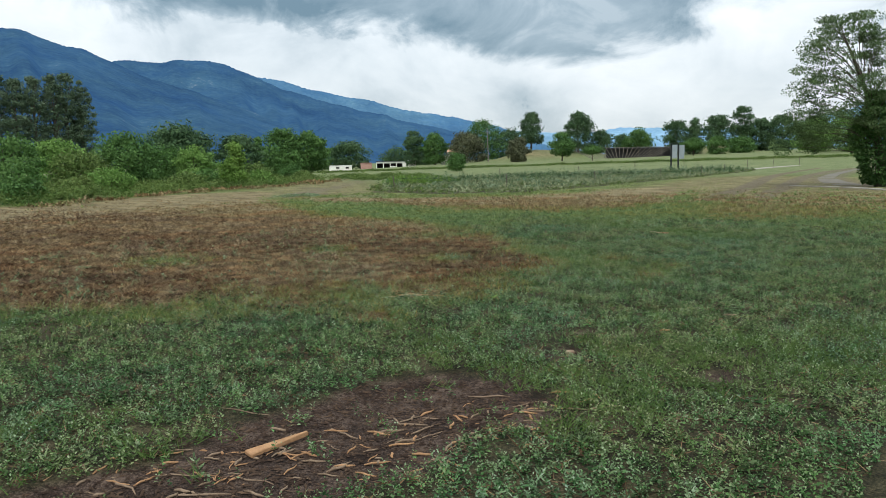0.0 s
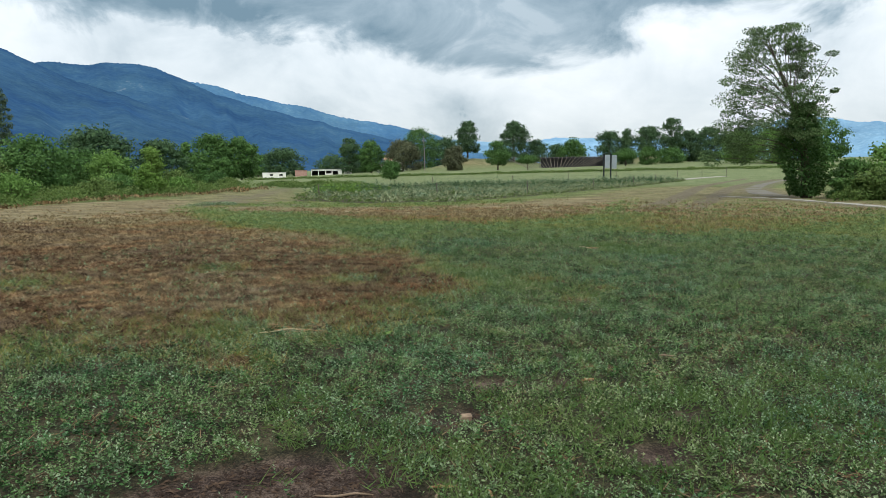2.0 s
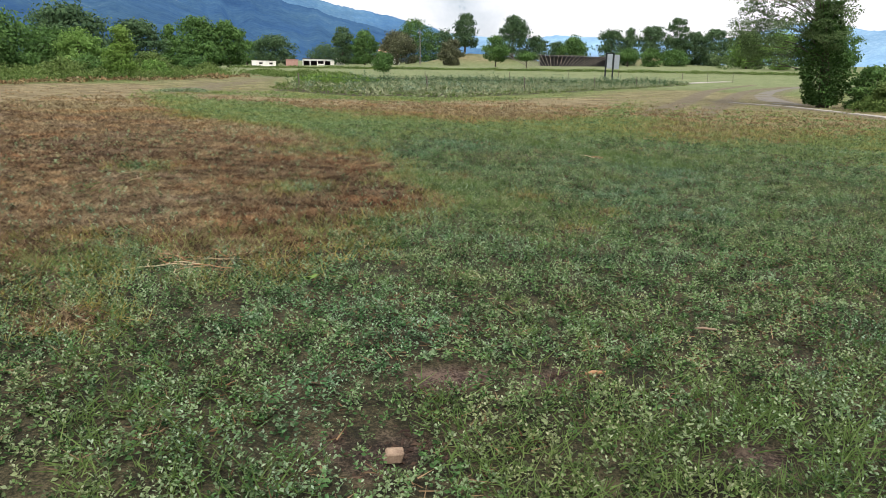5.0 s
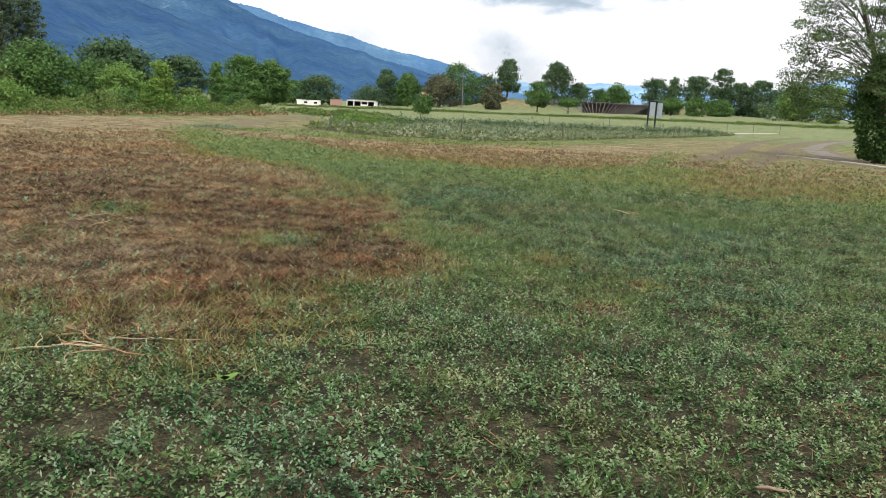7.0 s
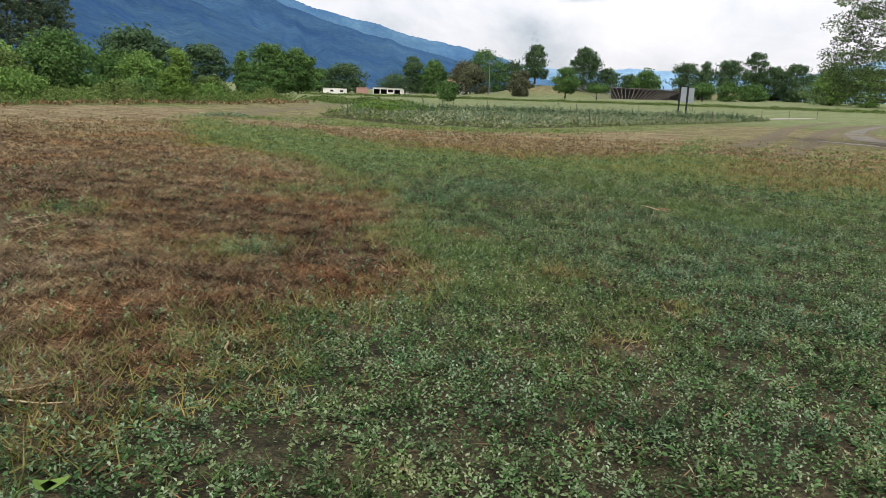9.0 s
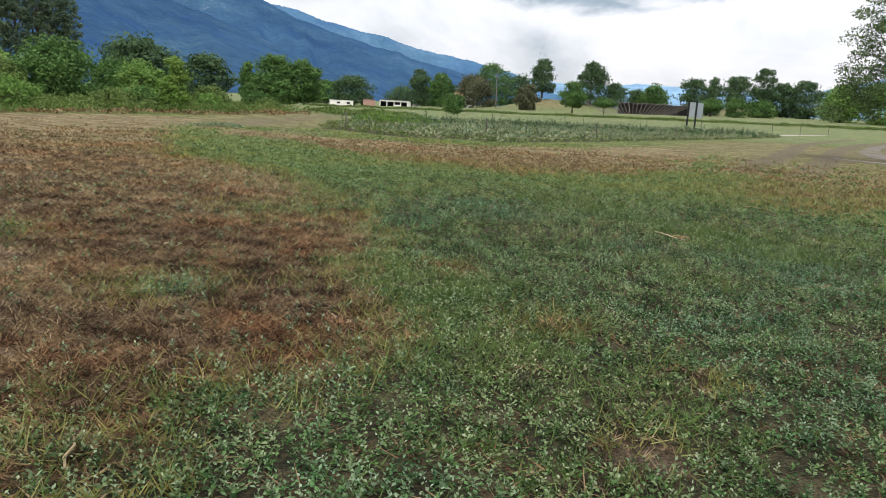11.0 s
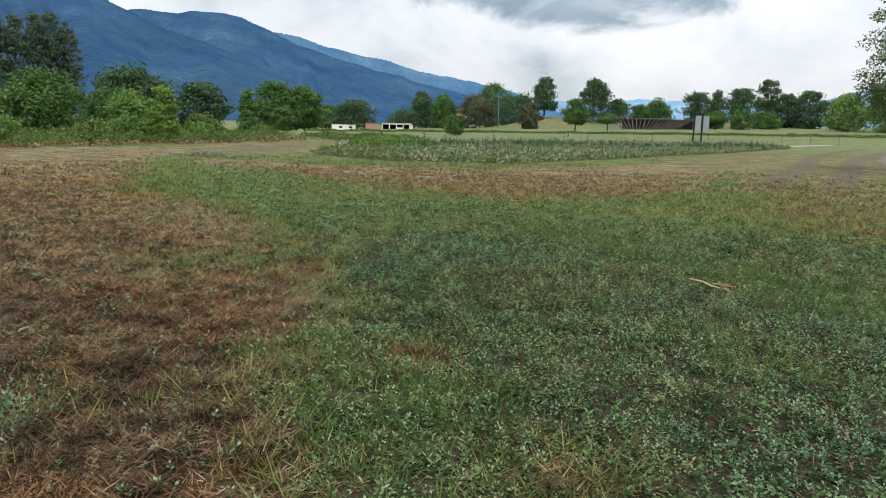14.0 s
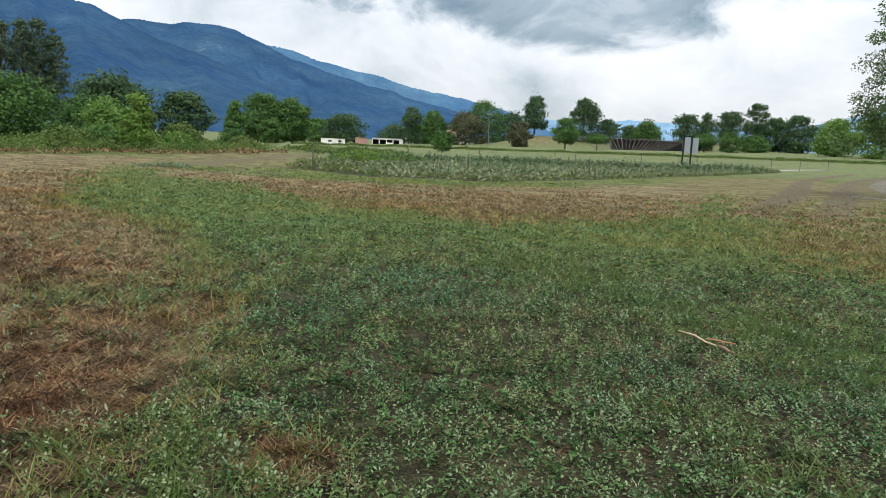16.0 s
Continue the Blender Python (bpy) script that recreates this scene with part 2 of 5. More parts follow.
M_TREE_RED = leaf_material("reddish_tree_leaf", (0.040, 0.046, 0.026), (0.082, 0.090, 0.048), (0.140, 0.150, 0.076), 0.35)
M_POPLAR = leaf_material("poplar_leaf", (0.036, 0.062, 0.034), (0.072, 0.110, 0.062), (0.140, 0.180, 0.115), 0.25)
M_BRAMBLE = leaf_material("bramble_leaf", (0.036, 0.066, 0.015), (0.088, 0.14, 0.034), (0.185, 0.225, 0.075), 0.3)
M_BARK = plain_material("bark", (0.045, 0.036, 0.028), (0.120, 0.100, 0.080), 3.0, 0.95, 18.0, 0.02)
M_WOOD = plain_material("split_wood", (0.170, 0.085, 0.042), (0.400, 0.240, 0.125), 12.0, 0.8, 60.0, 0.003)
M_STALK = plain_material("pale_stalk", (0.30, 0.225, 0.13), (0.50, 0.41, 0.27), 14.0, 0.8)
M_TWIG = plain_material("weathered_twig", (0.095, 0.062, 0.042), (0.280, 0.205, 0.140), 14.0, 0.9, 60.0, 0.003)
M_WHITE = plain_material("white_render", (0.62, 0.60, 0.54), (0.80, 0.79, 0.74), 0.6, 0.85)
M_PINK = plain_material("brick_wall", (0.28, 0.16, 0.13), (0.42, 0.27, 0.22), 1.2, 0.9)
M_ROOF = plain_material("clay_roof", (0.33, 0.17, 0.10), (0.52, 0.32, 0.22), 1.5, 0.9)
M_DARKROOF = plain_material("dark_roofing", (0.030, 0.030, 0.034), (0.070, 0.066, 0.068), 0.8, 0.7)
M_GAP = plain_material("dark_interior", (0.012, 0.012, 0.013), (0.028, 0.026, 0.026), 1.0, 0.9)
M_STEEL = plain_material("painted_dark_steel", (0.012, 0.016, 0.018), (0.030, 0.034, 0.036), 6.0, 0.5)
M_BOARD = plain_material("sun_bleached_board", (0.20, 0.23, 0.25), (0.30, 0.33, 0.35), 2.0, 0.6)
M_POST = plain_material("weathered_post", (0.060, 0.050, 0.042), (0.160, 0.140, 0.120), 5.0, 0.9)
M_PALEPOST = plain_material("pale_pole", (0.12, 0.105, 0.09), (0.23, 0.205, 0.18), 3.0, 0.8)
M_CONCRETE = plain_material("concrete", (0.19, 0.175, 0.15), (0.34, 0.32, 0.275), 1.6, 0.9, 20.0, 0.01)
M_GRAVEL = plain_material("grey_gravel", (0.085, 0.078, 0.066), (0.17, 0.155, 0.13), 2.2, 0.95, 30.0, 0.02)


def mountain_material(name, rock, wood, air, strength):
    """Wooded slopes seen through kilometres of air, whose blue light is painted on as emission."""
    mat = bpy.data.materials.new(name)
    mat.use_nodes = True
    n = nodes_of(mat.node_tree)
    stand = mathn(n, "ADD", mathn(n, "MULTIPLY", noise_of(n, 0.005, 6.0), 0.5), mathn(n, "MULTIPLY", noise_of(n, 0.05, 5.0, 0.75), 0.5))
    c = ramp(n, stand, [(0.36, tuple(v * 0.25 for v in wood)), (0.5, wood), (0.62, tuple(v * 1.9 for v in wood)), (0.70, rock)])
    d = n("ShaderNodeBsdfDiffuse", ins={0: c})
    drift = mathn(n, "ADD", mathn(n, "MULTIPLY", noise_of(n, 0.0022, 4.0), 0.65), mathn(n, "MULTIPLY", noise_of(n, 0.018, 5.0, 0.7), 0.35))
    haze_glow = ramp(n, drift, [(0.36, tuple(v * 0.80 for v in air)), (0.5, tuple(v * 0.95 for v in air)), (0.64, tuple(v * 1.16 for v in air))])
    e = n("ShaderNodeEmission", ins={0: haze_glow, 1: strength})
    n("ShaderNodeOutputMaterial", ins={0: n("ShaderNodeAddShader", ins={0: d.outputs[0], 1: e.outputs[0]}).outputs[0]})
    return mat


# ---------------------------------------------------------------- mesh helpers
def mesh_of(name, verts, faces, mat, smooth=False):
    """A mesh from arrays: verts (n, 3), faces (m, k)."""
    verts, faces = np.asarray(verts, dtype=np.float32), np.asarray(faces, dtype=np.int32)
    me = bpy.data.meshes.new(name)
    m, k = faces.shape
    me.vertices.add(len(verts))
    me.vertices.foreach_set("co", verts.ravel())
    me.loops.add(m * k)
    me.loops.foreach_set("vertex_index", faces.ravel())
    me.polygons.add(m)
    me.polygons.foreach_set("loop_start", np.arange(0, m * k, k, dtype=np.int32))
    me.polygons.foreach_set("use_smooth", np.full(m, smooth))
    me.update(calc_edges=True)
    me.materials.append(mat)
    return me


def part(name, bm, mat, parent, label="", smooth=False):
    """One mesh object under a thing or a part, from a bmesh or a ready mesh."""
    if isinstance(bm, bmesh.types.BMesh):
        me = bpy.data.meshes.new(name)
        for f in bm.faces:
            f.smooth = smooth
        bm.to_mesh(me)
        bm.free()
        me.materials.append(mat)
    else:
        me = bm
    ob = new(name, me)
    ob.parent = parent
    if label:
        tagged(ob, label)
    return ob


def thing(name, x, y, z, rz=0.0, label="", category="", group="", kind=""):
    ob = new(name)
    ob.matrix_world = pose(x, y, z, 0, 0, rz)
    return tagged(ob, label, category, group, kind)


def box_bm(x0, x1, y0, y1, z0, z1, bevel=0.0, bm=None):
    bm = bm or bmesh.new()
    made = bmesh.ops.create_cube(bm, size=1.0, matrix=Matrix.Translation(((x0 + x1) / 2, (y0 + y1) / 2, (z0 + z1) / 2)) @ Matrix.Diagonal((x1 - x0, y1 - y0, z1 - z0, 1)))
    if bevel:
        edges = list({e for v in made["verts"] for e in v.link_edges})
        bmesh.ops.bevel(bm, geom=edges, offset=bevel, segments=1, affect="EDGES")
    return bm


def tube_bm(points, radii, sides=7, bm=None):
    """A bent, tapered stem through the points."""
    bm = bm or bmesh.new()
    rings = []
    pts = [Vector(p) for p in points]
    for i, p in enumerate(pts):
        way = (pts[min(i + 1, len(pts) - 1)] - pts[max(i - 1, 0)]).normalized()
        q = way.to_track_quat("Z", "Y")
        rings.append([bm.verts.new(p + q @ Vector((math.cos(a) * radii[i], math.sin(a) * radii[i], 0))) for a in (2 * math.pi * k / sides for k in range(sides))])
    for a, b in zip(rings, rings[1:]):
        for k in range(sides):
            bm.faces.new((a[k], a[(k + 1) % sides], b[(k + 1) % sides], b[k]))
    bm.faces.new(rings[-1])
    bm.faces.new(rings[0][::-1])
    return bm


def unit(v):
    return v / np.maximum(np.linalg.norm(v, axis=1, keepdims=True), 1e-9)


def leaf_quads(base, way, length, width, rng, fold=0.25):
    """Leaves as folded rhombs: base points, directions, lengths and widths."""
    m = len(base)
    way = unit(way)
    side = unit(np.cross(way, rng.normal(size=(m, 3)) * 0.5 + np.array((0, 0, 1.0))))
    nor = np.cross(side, way)
    L, W = length[:, None], width[:, None]
    mid = base + way * L * 0.5
    v = np.stack([base, mid + side * W * 0.5 + nor * W * fold, base + way * L, mid - side * W * 0.5 + nor * W * fold], 1)
    return v.reshape(-1, 3), np.arange(m * 4).reshape(m, 4)


def facing_leaves(base, out, length, width, rng):
    """Leaves that turn their faces outwards and up, as in the shell of a crown."""
    m = len(base)
    nor = unit(unit(out) + np.array((0, 0, 0.35)) + rng.normal(size=(m, 3)) * 0.42)
    way = unit(np.cross(nor, rng.normal(size=(m, 3))))
    side = np.cross(nor, way)
    L, W = length[:, None], width[:, None]
    v = np.stack([base - way * L * 0.5, base + side * W * 0.5 - nor * W * 0.12, base + way * L * 0.5, base - side * W * 0.5 - nor * W * 0.12], 1)
    return v.reshape(-1, 3), np.arange(m * 4).reshape(m, 4)


# ---------------------------------------------------------------- the lie of the land
def smooth(v):
    v = np.clip(v, 0, 1)
    return v * v * (3 - 2 * v)


def land(x, y):
    """Height of the ground: level meadow that rises gently to the far right."""
    x, y = np.asarray(x, dtype=float), np.asarray(y, dtype=float)
    u = 0.93 * x + 0.36 * y
    far = smooth((y - 50) / 150)
    z = np.where(u > 0, 0.027 * np.minimum(u, 160), np.maximum(0.04 * u, -1.2)) * far
    z = z + 0.02 * np.sin(x * 0.9 + 0.6 * y) * np.sin(y * 0.7 - x * 0.3)
    def mound(cx, cy, ax, ay, hi):
        d = ((x - cx) / ax) ** 2 + ((y - cy) / ay) ** 2
        return hi * np.exp(-d * 1.4)
    return z + mound(-60, 250, 13, 12, 4.0) + mound(-43, 254, 14, 12, 2.4) + mound(0, 256, 11, 9, 3.0)


def ground_z(x, y):
    return float(land(x, y))


def inside(px, py, poly):
    """Signed distance to a polygon, positive inside."""
    px, py = np.asarray(px, float), np.asarray(py, float)
    best = np.full(px.shape, 1e9)
    odd = np.zeros(px.shape, bool)
    for (x0, y0), (x1, y1) in zip(poly, poly[1:] + poly[:1]):
        dx, dy = x1 - x0, y1 - y0
        t = np.clip(((px - x0) * dx + (py - y0) * dy) / (dx * dx + dy * dy), 0, 1)
        best = np.minimum(best, np.hypot(px - x0 - t * dx, py - y0 - t * dy))
        odd ^= ((y0 > py) != (y1 > py)) & (px < dx * (py - y0) / (dy if dy else 1e-9) + x0)
    return np.where(odd, best, -best)


def wobble(x, y, s, seed=0.0):
    """Cheap smooth noise in about -1 to 1."""
    return (np.sin(x * s + 1.7 * np.sin(y * s * 0.8 + seed)) + np.sin(y * s * 1.3 + 1.3 * np.sin(x * s * 1.1 + seed * 2)) + 0.6 * np.sin((x + y) * s * 2.3 + seed)) / 2.6


DRY_LEFT = [(0.1, 12.2), (0.5, 11.5), (0.6, 10.4), (0.3, 9.9), (0.25, 9.2), (0.0, 8.5), (-0.7, 8.2), (-1.4, 7.6), (-2.6, 7.0), (-3.6, 6.5), (-8, 5.0), (-18, 8), (-34, 16), (-24, 23), (-25, 31), (-24, 37), (-20, 36), (-17, 30), (-11.7, 23.4), (-8.0, 20.0), (-5.2, 18.9), (-3.2, 17.3), (-1.7, 16.05), (-0.8, 14.75), (-0.25, 14.0), (-0.15, 13.2)]
DRY_BAND = [(-19, 32.3), (-12.1, 26.9), (-9.5, 25.5), (-5.8, 23.9), (-1.7, 22.8), (0.2, 24.4), (1.6, 30.2), (1.6, 44), (-1, 43), (-5.1, 33.0), (-10.2, 30.3)]
DRY_RIGHT = [(3.9, 20.5), (3.0, 21.2), (2.4, 25), (0.6, 34), (-1.0, 48), (2.0, 62), (6, 66), (12, 60), (14, 44), (13, 34), (8, 24)]
DRY_FAR = [(-22, 35), (-15, 33), (-14, 37), (-22, 52), (-26, 58), (-29, 56), (-26, 42)]
SOIL = [(-0.5, 2.2), (-0.15, 2.7), (0.27, 3.2), (0.35, 4.0), (0.6, 4.5), (0.8, 5.1), (1.17, 5.4), (1.6, 5.42), (2.1, 5.15), (2.32, 4.7), (1.86, 4.2), (1.46, 3.3), (1.2, 2.6), (0.9, 2.2)]
CROP = [(-18.5, 44.0), (-14.8, 36.0), (-9.7, 34.2), (-5.9, 36.0), (-3.2, 46.0), (1.0, 62), (6.5, 84), (4.0, 88), (-1.5, 86), (-9, 79), (-15.5, 71), (-20, 62), (-21.0, 54)]
LUSH = [(-20.5, 50), (-17, 48), (-16, 55), (-20, 60), (-24, 60)]


def dryness(x, y):
    wob = 0.55 * wobble(x, y, 0.9, 1.0) + 0.3 * wobble(x, y, 2.7, 2.0)
    grow = 1 + 0.05 * np.maximum(y - 15, 0)
    a = smooth((inside(x, y, DRY_LEFT) + wob * 0.55) / ((1.1 + 1.9 * smooth((11.2 - y) / 2.5) * (x > -3)) * grow) + 0.44)
    b = smooth((inside(x, y, DRY_BAND) + wob) / (2.6) + 0.5) * 0.9
    c = smooth((inside(x, y, DRY_RIGHT) + wob) / 4.0 + 0.5) * 0.66
    d = smooth((inside(x, y, DRY_FAR) + wob) / 4.0 + 0.5) * 0.6
    hill = 0.85 * np.exp(-(((x + 58) / 16) ** 2 + ((y - 246) / 9) ** 2)) + 0.85 * np.exp(-(((x - 1) / 12) ** 2 + ((y - 252) / 9) ** 2))
    v = np.maximum.reduce([a, b, c, d, hill])
    for cx, cy, r in ((-2.5, 15.2, 0.75), (-1.1, 11.55, 0.42), (-0.5, 12.95, 0.22), (-3.6, 12.2, 0.4), (-5.5, 10.0, 0.6)):
        v = v * (1 - 0.75 * np.exp(-((x - cx) ** 2 + (y - cy) ** 2) / r ** 2))
    for cx, cy, r in ((0.35, 13.35, 0.26), (1.55, 12.15, 0.24), (2.48, 11.6, 0.2), (2.33, 10.6, 0.2), (-0.2, 7.0, 0.3)):
        v = np.maximum(v, 0.8 * np.exp(-((x - cx) ** 2 + (y - cy) ** 2) / r ** 2))
    return v


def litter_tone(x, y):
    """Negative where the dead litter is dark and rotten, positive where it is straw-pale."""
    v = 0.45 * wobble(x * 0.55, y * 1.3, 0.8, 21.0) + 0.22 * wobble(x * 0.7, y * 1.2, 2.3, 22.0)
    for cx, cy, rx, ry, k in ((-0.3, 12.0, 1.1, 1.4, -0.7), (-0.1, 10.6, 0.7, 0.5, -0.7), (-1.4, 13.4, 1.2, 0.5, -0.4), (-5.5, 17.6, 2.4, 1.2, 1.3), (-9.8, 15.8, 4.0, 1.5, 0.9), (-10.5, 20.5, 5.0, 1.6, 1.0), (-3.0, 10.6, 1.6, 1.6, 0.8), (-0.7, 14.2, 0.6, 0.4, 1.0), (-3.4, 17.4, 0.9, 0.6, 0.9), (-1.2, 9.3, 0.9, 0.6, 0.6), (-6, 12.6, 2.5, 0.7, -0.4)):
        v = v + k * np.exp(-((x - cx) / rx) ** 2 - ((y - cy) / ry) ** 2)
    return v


def bareness(x, y):
    v = smooth((inside(x, y, SOIL) + 0.12 * wobble(x, y, 4.0, 3.0)) / 0.35 + 0.5)
    for cx, cy, r in ((1.93, 6.25, 0.24), (3.25, 5.97, 0.24), (1.97, 7.0, 0.22), (2.5, 7.2, 0.16), (3.4, 6.7, 0.18), (3.8, 7.9, 0.16), (2.33, 10.6, 0.17), (2.48, 11.6, 0.14)):
        v = np.maximum(v, np.exp(-((x - cx) ** 2 + (y - cy) ** 2) / r ** 2))
    return v


def trackness(x, y):
    def rut(points, w):
        best = np.full(np.shape(x), 1e9)
        for (x0, y0), (x1, y1) in zip(points, points[1:]):
            dx, dy = x1 - x0, y1 - y0
            t = np.clip(((x - x0) * dx + (y - y0) * dy) / (dx * dx + dy * dy), 0, 1)
            best = np.minimum(best, np.hypot(x - x0 - t * dx, y - y0 - t * dy))
        return smooth(1.5 - best / w)
    a = rut([(2.6, 30), (4.2, 41), (6.2, 60), (7.4, 68), (9.6, 78), (13, 90)], 0.55)
    b = rut([(4.2, 30), (5.9, 41), (8.2, 58), (9.6, 66), (12, 76), (16, 88)], 0.55)
    c = rut([(-17, 31), (-19.5, 40), (-24, 52), (-28, 62)], 0.9) * 0.8
    d = rut([(-12, 31.6), (-16, 33.8), (-24, 44)], 0.6) * 0.7
    e = rut([(9.6, 43), (9.3, 50), (9.8, 58), (11.6, 68), (14.5, 80), (19, 92)], 1.5)
    f = rut([(6.2, 45), (8.8, 41.2), (11.0, 36.5), (13.2, 29.0)], 1.2)
    return np.maximum.reduce([0.8 * a, 0.8 * b, 0.8 * c, 0.8 * d, 0.55 * e, 0.6 * f])


# ---------------------------------------------------------------- ground
def axis(lo, a, b, hi, step, grow=1.13):
    mid = list(np.arange(a, b, step))
    out, s, v = [], step, b
    while v < hi:
        out.append(v)
        s *= grow
        v += s
    out.append(hi)
    s, v, low = step, a - step, []
    while v > lo:
        low.append(v)
        s *= grow
        v -= s
    low.append(lo)
    return np.array(low[::-1] + mid + out)


xs, ys = axis(-4600, -14, 12, 4600, 0.25), axis(-600, 0, 34, 4900, 0.25, 1.05)
gx, gy = np.meshgrid(xs, ys)
gz = land(gx, gy) - 0.05 * bareness(gx, gy) * (gy < 12)
nx, ny = len(xs), len(ys)
ids = np.arange(nx * ny).reshape(ny, nx)
quads = np.stack([ids[:-1, :-1], ids[:-1, 1:], ids[1:, 1:], ids[1:, :-1]], -1).reshape(-1, 4)
gme = mesh_of("ground", np.stack([gx, gy, gz], -1).reshape(-1, 3), quads, M_GROUND, True)
pale = smooth((gy - 58 - 0.55 * (gx + 20)) / 10) * 1.0
pale = np.maximum(pale * (inside(gx, gy, CROP) < 0), smooth((np.hypot(gx - 2.5, gy - 6) - 9) / 12) * 0.9)
pale = pale * (inside(gx, gy, CROP) < 0.2)
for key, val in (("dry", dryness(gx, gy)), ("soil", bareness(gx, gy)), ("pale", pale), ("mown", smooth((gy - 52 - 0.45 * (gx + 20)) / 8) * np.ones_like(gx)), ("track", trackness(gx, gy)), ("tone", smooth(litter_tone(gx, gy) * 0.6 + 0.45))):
    gme.attributes.new(key, "FLOAT", "POINT").data.foreach_set("value", val.astype(np.float32).ravel())
tagged(new("ground", gme), "meadow ground with green, rusty dry and bare patches", "ground", kind="structure")


# ---------------------------------------------------------------- mountains
def mountain(name, stops, dist, deep, mat, seed, label):
    """A wooded range whose crest rises to the given angles (azimuth, elevation) over the meadow."""
    az = np.linspace(stops[0][0], stops[-1][0], 420)
    el = np.interp(az, [s[0] for s in stops], [s[1] for s in stops])
    el = np.convolve(np.pad(el, 3, "edge"), np.ones(7) / 7, "valid")
    rng = np.random.default_rng(seed)
    ks, ph = rng.uniform(0.4, 4.5, 14), rng.uniform(0, 6.28, 14)
    rough = sum(np.sin(az * k + p) / k for k, p in zip(ks, ph)) * 0.03 + sum(np.sin(az * k * 9 + p) for k, p in zip(ks, ph)) * 0.006
    crest = dist * np.tan(np.radians(np.maximum(el + rough * (el > 0.4), 0.0)))
    rows = []
    for j, f in enumerate(np.linspace(0, 1, 34)):
        r = dist - deep * (1 - f)
        spur = sum(np.sin(az * k * 0.8 + p + 3.0 * f) for k, p in zip(ks, ph)) / 9
        h = crest * np.clip(f ** 1.25 + 0.24 * spur * np.sin(math.pi * f), 0, 1) - 2 * (1 - f)
        rr = r + spur * deep * 0.13 * math.sin(math.pi * f)
        rows.append(np.stack([3 + rr * np.sin(np.radians(az)), rr * np.cos(np.radians(az)), h], -1))
    rows.append(rows[-1] + np.stack([np.sin(np.radians(az)) * 150, np.cos(np.radians(az)) * 150, -crest], -1))
    v = np.stack(rows)
    m, k = v.shape[0], v.shape[1]
    i = np.arange(m * k).reshape(m, k)
    f = np.stack([i[:-1, :-1], i[:-1, 1:], i[1:, 1:], i[1:, :-1]], -1).reshape(-1, 4)
    tagged(new(name, mesh_of(name, v.reshape(-1, 3), f, mat, True)), label, "mountain", kind="structure")


# The haze is blue emission from the slopes themselves, stronger on each farther range.
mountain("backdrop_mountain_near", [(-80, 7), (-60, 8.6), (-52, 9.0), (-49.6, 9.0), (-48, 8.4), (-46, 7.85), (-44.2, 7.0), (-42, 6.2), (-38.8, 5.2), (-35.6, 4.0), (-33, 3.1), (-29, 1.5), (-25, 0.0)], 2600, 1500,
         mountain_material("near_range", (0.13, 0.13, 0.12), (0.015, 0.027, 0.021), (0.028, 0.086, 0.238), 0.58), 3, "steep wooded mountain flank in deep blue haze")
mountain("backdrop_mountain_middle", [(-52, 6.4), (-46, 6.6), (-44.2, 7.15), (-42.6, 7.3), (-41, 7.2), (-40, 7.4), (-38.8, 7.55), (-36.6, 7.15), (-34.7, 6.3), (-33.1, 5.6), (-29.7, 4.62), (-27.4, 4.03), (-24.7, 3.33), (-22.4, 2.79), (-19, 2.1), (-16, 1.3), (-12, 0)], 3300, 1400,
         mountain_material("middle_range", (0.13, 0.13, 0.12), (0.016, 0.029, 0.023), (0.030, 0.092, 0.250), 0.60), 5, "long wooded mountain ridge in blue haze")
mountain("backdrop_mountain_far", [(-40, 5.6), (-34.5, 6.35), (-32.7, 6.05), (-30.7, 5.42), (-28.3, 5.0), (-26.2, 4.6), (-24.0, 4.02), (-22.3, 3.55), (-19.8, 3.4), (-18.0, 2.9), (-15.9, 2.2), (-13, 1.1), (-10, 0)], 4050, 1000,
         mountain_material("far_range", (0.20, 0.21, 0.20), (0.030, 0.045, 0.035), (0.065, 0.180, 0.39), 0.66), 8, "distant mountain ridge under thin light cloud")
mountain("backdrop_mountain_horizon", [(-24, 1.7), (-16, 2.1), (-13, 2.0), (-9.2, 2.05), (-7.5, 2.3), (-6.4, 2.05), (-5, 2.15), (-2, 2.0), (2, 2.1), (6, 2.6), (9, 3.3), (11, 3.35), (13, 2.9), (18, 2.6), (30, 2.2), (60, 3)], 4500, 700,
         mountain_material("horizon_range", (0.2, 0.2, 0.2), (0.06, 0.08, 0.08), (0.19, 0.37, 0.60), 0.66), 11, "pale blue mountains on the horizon")


